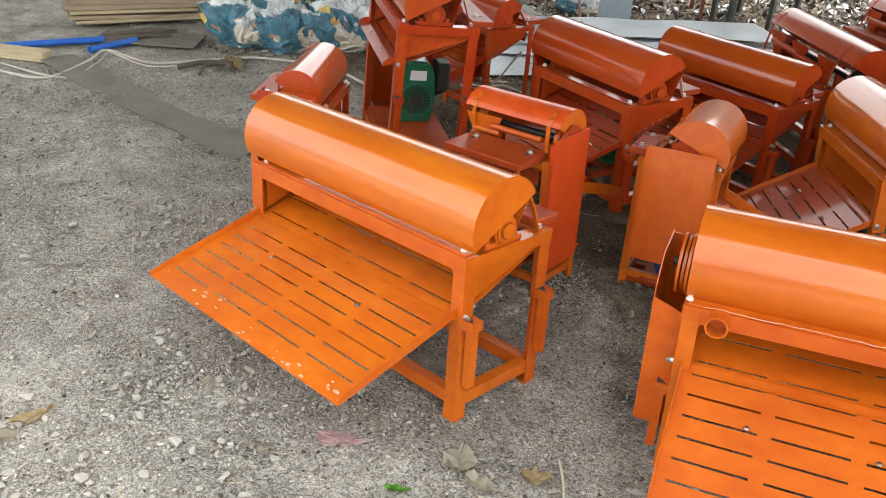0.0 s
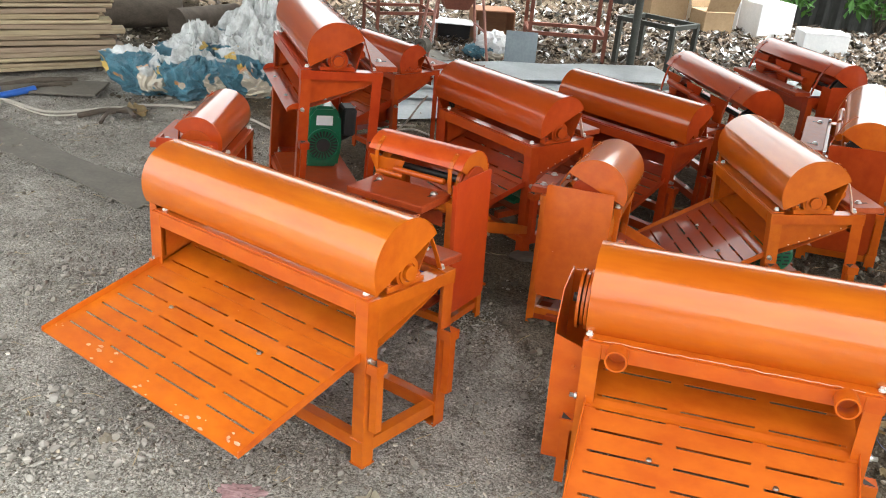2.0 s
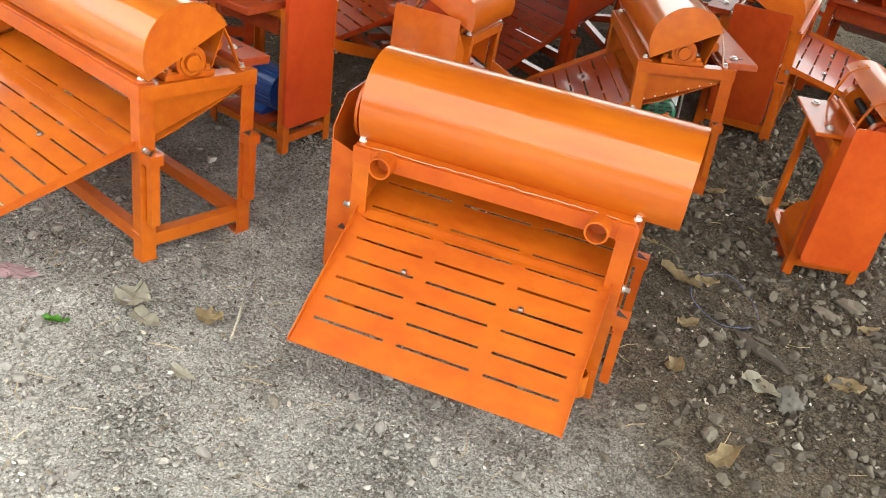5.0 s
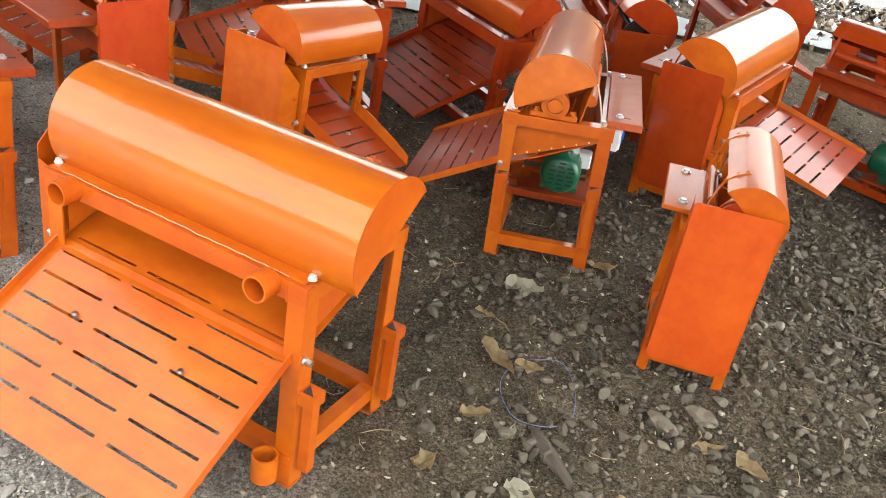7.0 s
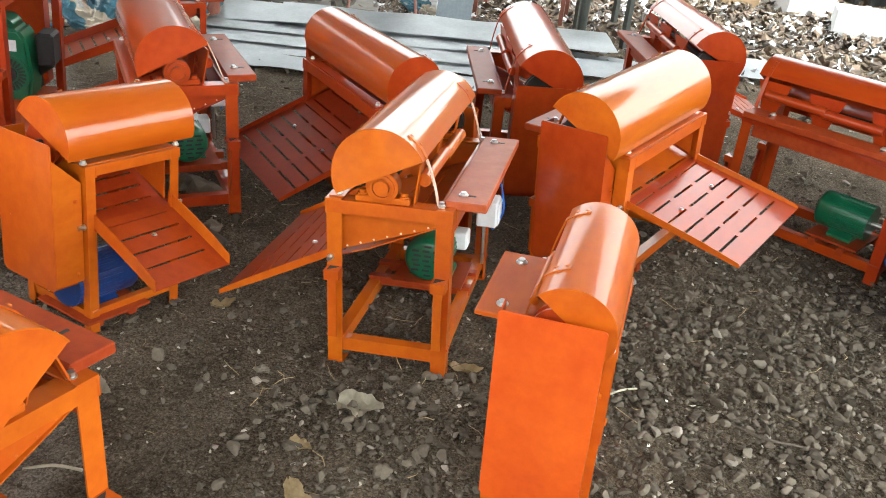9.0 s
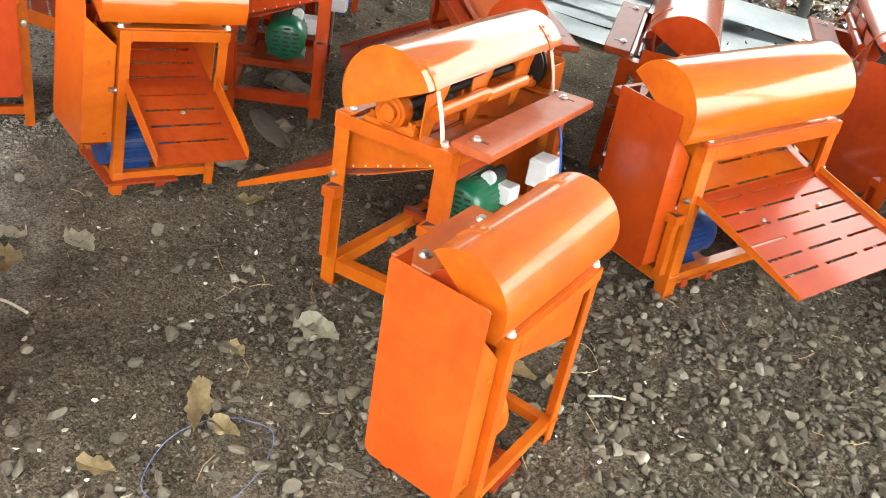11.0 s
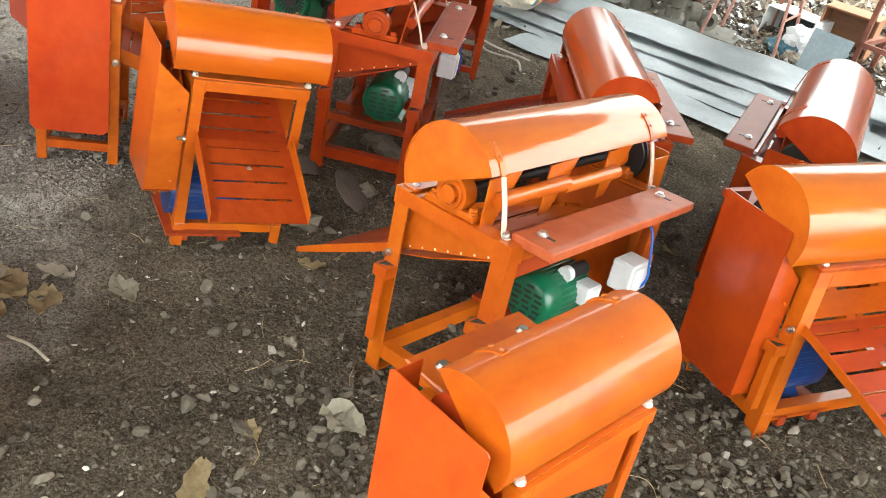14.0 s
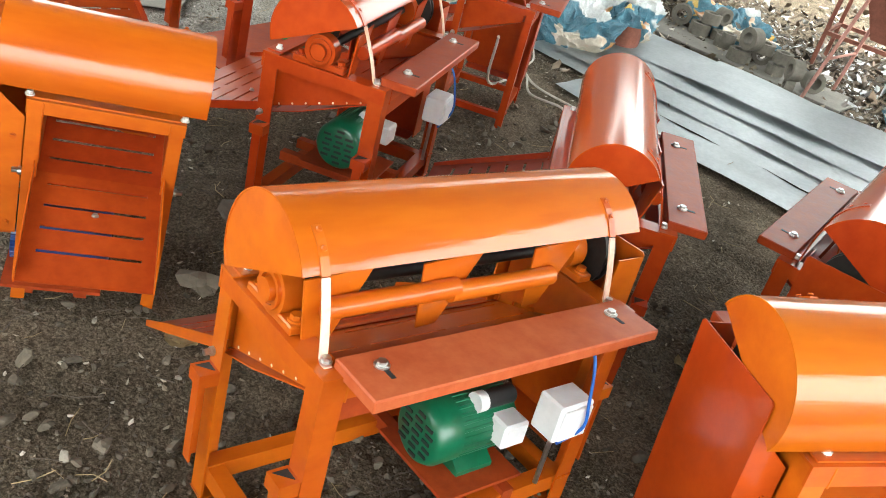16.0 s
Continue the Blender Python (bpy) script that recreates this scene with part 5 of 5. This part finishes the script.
def stand(name, x, y, yaw, w, d, h, mat, label, t=0.022, top=False, low=True, base=0.0):
    """A welded frame of bars: four legs, top rails, low rails."""
    ob = thing(name, pose(x, y, base, 0, 0, yaw), label, "stand")
    for sx in (-1, 1):
        for sy in (-1, 1):
            part("leg", box(bmesh.new(), sx * w / 2 - t, sx * w / 2 + t, sy * d / 2 - t, sy * d / 2 + t, 0, h - 2 * t), mat, ob)
    for z in ((h - 2 * t,) + ((h * 0.3,) if low else ())):
        for s in (-1, 1):
            part("rail", box(bmesh.new(), -w / 2 - t, w / 2 + t, s * d / 2 - t, s * d / 2 + t, z, z + 2 * t), mat, ob)
            part("rail", box(bmesh.new(), s * w / 2 - t * 0.9, s * w / 2 + t * 0.9, -d / 2 + t, d / 2 - t, z + 0.001, z + 2 * t - 0.001), mat, ob)
    if top:
        part("top", box(bmesh.new(), -w / 2 - t, w / 2 + t, -d / 2 - t, d / 2 + t, h + 0.001, h + 0.02), mat, ob)
    return ob


def hopper(x, y, yaw, w, h, label):
    """A sheet steel funnel on four thin splayed legs."""
    ob = thing("hopper", pose(x, y, 0, 0, 0, yaw), label, "hopper")
    bm = bmesh.new()
    bmesh.ops.create_cone(bm, segments=4, radius1=w * 0.32, radius2=w * 0.72, depth=h * 0.4, cap_ends=False, matrix=Matrix.Translation((0, 0, h * 0.8)) @ Matrix.Rotation(radians(45), 4, "Z"))
    bmesh.ops.solidify(bm, geom=bm.faces[:], thickness=0.004)
    part("funnel", bm, RUST, ob)
    for sx in (-1, 1):
        for sy in (-1, 1):
            part("leg", rod(bmesh.new(), (sx * w * 0.62, sy * w * 0.62, 0), (sx * w * 0.42, sy * w * 0.42, h * 0.9), 0.012, seg=8), PINK_STEEL, ob)
        part("rail", rod(bmesh.new(), (sx * w * 0.535, -w * 0.535, h * 0.38), (sx * w * 0.535, w * 0.535, h * 0.38), 0.009, seg=8), PINK_STEEL, ob)
    return ob


hopper(-1.85, 7.65, 25, 0.44, 0.75, "rusty brown sheet steel hopper on thin pink legs")
stand("metal_stand", -0.95, 8.35, 15, 0.7, 0.5, 0.8, RUST, "rusty red welded steel stand behind the sheets", 0.016)
stand("metal_stand", -2.6, 8.4, 35, 0.6, 0.5, 0.8, RUST, "rusty red welded steel stand near the rubble", 0.014, top=True)
stand("metal_stand", -0.1, 8.33, -30, 0.56, 0.4, 0.46, DARKSTEEL, "dark steel table frame with slim legs", 0.02, low=False)
stand("metal_stand", 2.75, 6.2, 10, 0.6, 0.5, 0.7, DARKSTEEL, "dark steel stand with a worn top", 0.02, top=True)
post = part("post", rod(bmesh.new(), (0, 0, 0), (0, 0, 3.1), 0.035, seg=14), DARKSTEEL, smooth=True)
post.matrix_basis = pose(-0.28, 7.95, 0, 0, 0, 0)
tagged(post, "dark green steel roof post", "post")
post = part("post", rod(bmesh.new(), (0, 0, 0), (0, 0, 3.0), 0.03, seg=14), ZINC, smooth=True)
post.matrix_basis = pose(2.62, 5.9, 0, 0, 0, 0)
tagged(post, "pale steel roof post", "post")


def carton(x, y, z, w, d, h, yaw, mat, label, open_top=False, category="box"):
    ob = thing("carton", pose(x, y, z, 0, 0, yaw), label, category, "cartons")
    part("body", box(bmesh.new(), -w / 2, w / 2, -d / 2, d / 2, 0, h, bevel=0.006), mat, ob)
    for s in (-1, 1):
        bm = box(bmesh.new(), -w / 2, w / 2, 0, d * 0.48, -0.002, 0.002)
        bmesh.ops.transform(bm, matrix=Matrix.Translation((0, s * d / 2, h + 0.004)) @ Matrix.Rotation(0 if s < 0 else math.pi, 4, "Z") @ Matrix.Rotation(radians(110 if open_top else 0), 4, "X"), verts=bm.verts[:])
        part("flap", bm, mat, ob)
    return ob


carton(-0.12, 10.6, 0.12, 0.44, 0.4, 0.36, 20, CARTON, "brown cardboard carton in a stack")
carton(-0.12, 10.6, 0.49, 0.44, 0.4, 0.36, 24, CARTON, "brown cardboard carton on another carton")
carton(-0.13, 10.56, 0.86, 0.42, 0.38, 0.36, 18, CARTON, "brown cardboard carton at the top of the stack")
carton(0.42, 10.2, 0.1, 0.36, 0.32, 0.26, 30, CARTON, "open brown cardboard carton on the rubble", True)
carton(0.55, 10.65, 0.12, 0.42, 0.36, 0.40, -15, FOAM, "white foam box with its lid open", True)
carton(1.0, 10.4, 0.08, 0.46, 0.36, 0.40, 35, FOAM, "white foam box standing on the rubble")
carton(0.28, 10.75, 0.12, 0.26, 0.26, 0.36, 50, FOAM, "narrow white foam box among the rubble")
carton(1.55, 9.95, 0.04, 0.46, 0.34, 0.26, 10, FOAM, "low white foam box on the rubble")
bag = part("plastic_bag", lump(bmesh.new(), (0, 0, 0.07), (0.16, 0.12, 0.14), 2.0, 0.5, 4, 0.5), FOAM, smooth=True)
bag.matrix_basis = pose(-1.51, 7.88, 0.0, 0, 0, 30)
tagged(bag, "crumpled white plastic bag on the dirt", "bag")
crate = thing("wooden_crate", pose(-1.7, 8.57, 0.0, 0, 0, 24), "open reddish plywood crate standing on its side", "crate")
for q in ((-0.2, 0.2, 0.16, 0.175, 0, 0.34), (-0.2, -0.185, -0.14, 0.16, 0, 0.34), (0.185, 0.2, -0.14, 0.16, 0, 0.34), (-0.184, 0.184, -0.14, 0.16, 0, 0.015), (-0.184, 0.184, -0.14, 0.16, 0.325, 0.34)):
    part("panel", box(bmesh.new(), *q, bevel=0.002), REDWOOD, crate)
dark_box = thing("open_box", pose(-2.01, 8.38, 0.0, 0, 0, 10), "white-sided box with a dark open front", "box")
for q, m in (((-0.2, 0.2, 0.14, 0.15, 0, 0.2), BLACK), ((-0.21, -0.2, -0.15, 0.15, 0, 0.21), FOAM), ((0.2, 0.21, -0.15, 0.15, 0, 0.21), FOAM), ((-0.2, 0.2, -0.15, 0.14, 0.2, 0.21), FOAM), ((-0.2, 0.2, -0.15, 0.14, 0.0, 0.01), BLACK)):
    part("side", box(bmesh.new(), *q), m, dark_box)
tarp = part("tarpaulin", lump(bmesh.new(), (0, 0, 0.12), (0.30, 0.45, 0.34), 6.0, 0.3, 4, 0.35), BLUEPLASTIC, smooth=True)
tarp.matrix_basis = pose(2.42, 5.05, 0.0, 0, 0, 20)
tagged(tarp, "crumpled blue tarpaulin heaped over something on the dirt", "tarpaulin")
beam = part("beam", box(bmesh.new(), -1.3, 1.3, -0.09, 0.09, 0.0, 0.2, bevel=0.01), RUST)
beam.matrix_basis = pose(-4.1, 8.0, 0.25, 0, -8, -35)
tagged(beam, "thick rust-brown beam lying over the rubble", "beam")
for x, y, ln, r, yaw in ((-4.7, 7.0, 0.9, 0.16, 30), (-4.1, 7.3, 0.7, 0.13, 70), (-5.2, 7.4, 0.8, 0.15, 10)):
    c, s2 = math.cos(radians(yaw)) * ln / 2, math.sin(radians(yaw)) * ln / 2
    bm = rod(bmesh.new(), (x - c, y - s2, r), (x + c, y + s2, r * 1.1), r, r * 0.8, seg=18)
    tagged(part("log", bm, BARK, smooth=True), "weathered dead log lying at the yard's edge", "log")


def build_bush(x, y, h, n, seed, label):
    r = random.Random(seed)
    t = thing("bush", pose(x, y, ground_height(x, y)), label, "plant")
    bm = bmesh.new()
    for k in range(7):
        a = k * 0.9
        rod(bm, (0, 0, 0), (0.25 * math.cos(a), 0.25 * math.sin(a), h * r.uniform(0.6, 0.95)), 0.012, 0.004, seg=6)
    part("stem", bm, BARK, t)
    bm = bmesh.new()
    for k in range(n):
        a, rad, z = r.uniform(0, 6.28), 0.42 * r.random() ** 0.5, h * r.uniform(0.25, 1.05)
        m = pose(rad * math.cos(a), rad * math.sin(a), z, r.uniform(-60, 60), r.uniform(-60, 60), r.uniform(0, 360))
        ln = r.uniform(0.05, 0.11)
        v = [bm.verts.new(m @ Vector(q)) for q in ((-ln, 0, 0), (0, -ln * 0.35, 0.01), (ln, 0, 0), (0, ln * 0.35, 0.01))]
        bm.faces.new((v[0], v[1], v[2]))
        bm.faces.new((v[0], v[2], v[3]))
    tagged(part("foliage", bm, BUSH, t), kind="stuff")


build_bush(2.35, 11.4, 0.9, 500, 1, "leafy green bush before the dark fence")
build_bush(3.2, 11.6, 1.2, 500, 2, "leafy green bush by the dark fence")
build_bush(1.2, 11.7, 0.7, 300, 3, "small green bush before the dark fence")


# ---- gravel and litter ----
def ball(subdivisions):
    bm = bmesh.new()
    bmesh.ops.create_icosphere(bm, subdivisions=subdivisions, radius=1.0)
    made = np.array([v.co[:] for v in bm.verts]), np.array([[v.index for v in f.verts] for f in bm.faces])
    bm.free()
    return made


def scatter(name, places, sizes, mat, label, category, squash=(0.5, 0.8), sink=0.14, seed=1, fine=1):
    """One mesh of many small broken stones, cut flat on a few sides."""
    g = np.random.default_rng(seed)
    k = len(places)
    unit, tris = ball(fine)
    v = np.repeat(unit[None], k, 0)
    if fine > 1:
        for cut in range(9):
            way = g.normal(size=(k, 1, 3))
            way /= np.linalg.norm(way, axis=2, keepdims=True)
            over = np.maximum(0.0, (v * way).sum(2, keepdims=True) - g.uniform(0.3, 0.72, (k, 1, 1)))
            v = v - way * over
    v = v * (1 + g.uniform(-0.45, 0.35, (k, len(unit), 1)) * (1.0 if fine == 1 else 0.08))
    sizes = sizes * (1.0 if fine == 1 else 1.3)
    sc = np.stack([sizes * g.uniform(0.8, 1.3, k), sizes * g.uniform(0.55, 0.95, k), sizes * g.uniform(*squash, k)], 1)
    v = v * sc[:, None]
    a, b = g.uniform(0, 6.283, k), g.uniform(-0.4, 0.4, k)
    y, z = v[:, :, 1] * np.cos(b)[:, None] - v[:, :, 2] * np.sin(b)[:, None], v[:, :, 1] * np.sin(b)[:, None] + v[:, :, 2] * np.cos(b)[:, None]
    x = v[:, :, 0]
    v = np.stack([x * np.cos(a)[:, None] - y * np.sin(a)[:, None], x * np.sin(a)[:, None] + y * np.cos(a)[:, None], z], 2)
    base = np.array([[px, py, ground_height(px, py)] for px, py in places])
    base[:, 2] += sc[:, 2] * (1 - 2 * sink) * 0.9
    v = (v + base[:, None]).reshape(-1, 3)
    f = (tris[None] + (np.arange(k) * len(unit))[:, None, None]).reshape(-1, 3)
    me = bpy.data.meshes.new(name)
    me.from_pydata(v.tolist(), [], f.tolist())
    me.materials.append(mat)
    return tagged(new(name, me), label, category, kind="stuff")


def gravel_places(n, seed):
    """More stones towards the gravelled patch by the machines and in drifts elsewhere."""
    g = random.Random(seed)
    out = []
    while len(out) < n:
        x, y = g.uniform(-4.5, 3.8), g.uniform(0.6, 8.0)
        patch = 1.1 * math.exp(-(((x - 2.0) / 1.0) ** 2 + ((y - 4.0) / 1.2) ** 2)) + 0.8 * math.exp(-(((x - 0.95) / 0.45) ** 2 + ((y - 3.05) / 0.35) ** 2)) + 0.5 * math.exp(-(((x + 1.4) / 0.7) ** 2 + ((y - 1.6) / 0.4) ** 2))
        drift = max(0.0, noise.noise((x * 1.1, y * 1.1, 7.0))) * 0.5 + 0.03
        near = (1.0 if y < 5 else 0.5) * (1 - 0.85 * math.exp(-((x - 0.35) / 0.65) ** 2 - ((y - 2.5) / 0.5) ** 2))
        if g.random() < min(1.0, patch + drift) * near:
            out.append((x, y))
    return out


rng = np.random.default_rng(3)


def is_dusty(p):
    return 1.6 - 0.55 * p[0] - 0.6 * p[1] + 0.5 * noise.noise((p[0] * 1.5, p[1] * 1.5, 2)) > 0.2


for count, lo, hi, seed, fine in ((22000, 0.0035, 0.009, 1, 1), (7500, 0.008, 0.021, 2, 2)):
    spots = gravel_places(count, seed)
    dusty, dark = [p for p in spots if is_dusty(p)], [p for p in spots if not is_dusty(p)]
    dusty = dusty if fine == 1 else dusty[::6]
    scatter("gravel", dark, lo + (hi - lo) * rng.random(len(dark)) ** 1.6, STONE, "brown-grey gravel stones strewn over dark soil", "gravel", seed=seed + 2, fine=fine)
    scatter("gravel", dusty, lo + (hi - lo) * rng.random(len(dusty)) ** 1.8, DUSTY_STONE, "dusty pale gravel stones on trodden dirt", "gravel", seed=seed + 5, fine=fine)
loose = []
gl = random.Random(12)
while len(loose) < 3400:
    p = (gl.uniform(-4.2, 1.0), gl.uniform(0.8, 4.6))
    if is_dusty(p) and gl.random() < 0.16 + 0.9 * max(0.0, noise.noise((p[0] * 1.7, p[1] * 1.7, 21.0))):
        loose.append(p)
scatter("gravel", loose, 0.004 + 0.014 * rng.random(len(loose)) ** 3.0, GREY_STONE, "grey angular stones lying loose on trodden dirt", "gravel", seed=41, fine=2)
grit = []
gr = random.Random(9)
while len(grit) < 60000:
    x, y = gr.uniform(-3.8, 3.0), gr.uniform(0.9, 5.6)
    if gr.random() < (0.4 if is_dusty((x, y)) else 0.08) + 0.9 * noise.noise((x * 2.2, y * 2.2, 4)):
        grit.append((x, y))
dusty, dark = [p for p in grit if is_dusty(p)], [p for p in grit if not is_dusty(p)]
scatter("grit", dark, rng.uniform(0.0018, 0.0048, len(dark)), STONE, "fine brown grit in the soil", "gravel", seed=21)
scatter("grit", dusty, rng.uniform(0.0018, 0.0055, len(dusty)), DUSTY_STONE, "fine pale grit on the trodden dirt", "gravel", seed=22)


def flakes(name, n, region, size, mat, label, category, seed, lift=0.003, steep=25):
    """One mesh of many small curled flakes."""
    g = random.Random(seed)
    verts, faces = [], []
    for k in range(n):
        x, y = region(g)
        m = pose(x, y, ground_height(x, y) + lift, g.uniform(-steep, steep), g.uniform(-steep, steep), g.uniform(0, 360))
        a, b = g.uniform(*size), g.uniform(0.3, 0.8)
        i = len(verts)
        verts += [(m @ Vector(q))[:] for q in ((-a, -a * b * 0.6, a * 0.2), (a * 0.2, -a * b, 0), (a, a * b * 0.2, a * 0.25), (a * 0.1, a * b, 0.0), (-a * 0.8, a * b * 0.5, a * 0.1))]
        faces += [(i, i + 1, i + 2, i + 3), (i, i + 3, i + 4)]
    me = bpy.data.meshes.new(name)
    me.from_pydata(verts, [], faces)
    me.materials.append(mat)
    return tagged(new(name, me), label, category, kind="stuff")


flakes("litter", 26000, lambda g: (g.uniform(-4.4, 3.4), 0.9 + 6.6 * g.random() ** 1.4), (0.0025, 0.010), CHIPS, "dry leaf crumbs and chips on the dirt", "litter", 5)
flakes("litter", 7000, lambda g: (g.gauss(-0.2, 2.2), g.gauss(9.5, 0.9)), (0.015, 0.055), LITTER, "heap of pale scrap, chips and leaf litter", "rubble", 6, 0.03, 50)
flakes("litter", 3500, lambda g: (g.uniform(1.2, 5.0), g.gauss(10.2, 0.6)), (0.015, 0.06), LITTER, "pale scrap heaped along the fence", "rubble", 7, 0.03, 50)
flakes("litter", 6000, lambda g: (g.gauss(-2.3, 1.0), g.gauss(8.3, 0.6)), (0.008, 0.03), LITTER, "dark trodden scrap and leaves behind the sheets", "litter", 9, 0.008, 35)
flakes("litter", 2500, lambda g: (g.gauss(-3.8, 1.1), g.gauss(7.1, 0.7)), (0.012, 0.04), CHIPS, "dry leaves and scrap behind the sacks", "litter", 8, 0.02, 45)


def straws(name, n, region, mat, label, seed):
    """One mesh of many thin dry stems lying about, each a bent three-sided stick."""
    g = random.Random(seed)
    verts, faces = [], []
    for k in range(n):
        x, y = region(g)
        a, ln, r, bend = g.uniform(0, 6.283), g.uniform(0.012, 0.045), g.uniform(0.0006, 0.0015), g.uniform(-0.012, 0.012)
        z = ground_height(x, y) + g.uniform(0.004, 0.012)
        i = len(verts)
        for u, rise in ((-1, g.uniform(-0.002, 0.01)), (0, 0.003), (1, g.uniform(-0.002, 0.01))):
            cx, cy = x + u * ln * math.cos(a) - bend * (1 - u * u) * math.sin(a), y + u * ln * math.sin(a) + bend * (1 - u * u) * math.cos(a)
            for q in range(3):
                verts.append((cx + r * math.cos(2.09 * q) * math.sin(a), cy - r * math.cos(2.09 * q) * math.cos(a), z + rise + r * math.sin(2.09 * q)))
        for u in (0, 3):
            for q in range(3):
                faces.append((i + u + q, i + u + (q + 1) % 3, i + u + 3 + (q + 1) % 3, i + u + 3 + q))
    me = bpy.data.meshes.new(name)
    me.from_pydata(verts, [], faces)
    me.materials.append(mat)
    return tagged(new(name, me), label, "litter", kind="stuff")


straws("straw", 800, lambda g: (g.uniform(-3.6, 2.6), 1.0 + 5.2 * g.random()), LEAF, "short dry stems and straw strewn over the dirt", 31)
straws("straw", 900, lambda g: (g.gauss(0.2, 0.9), g.gauss(3.2, 0.9)), BARK, "dark broken twigs strewn over the soil", 32)
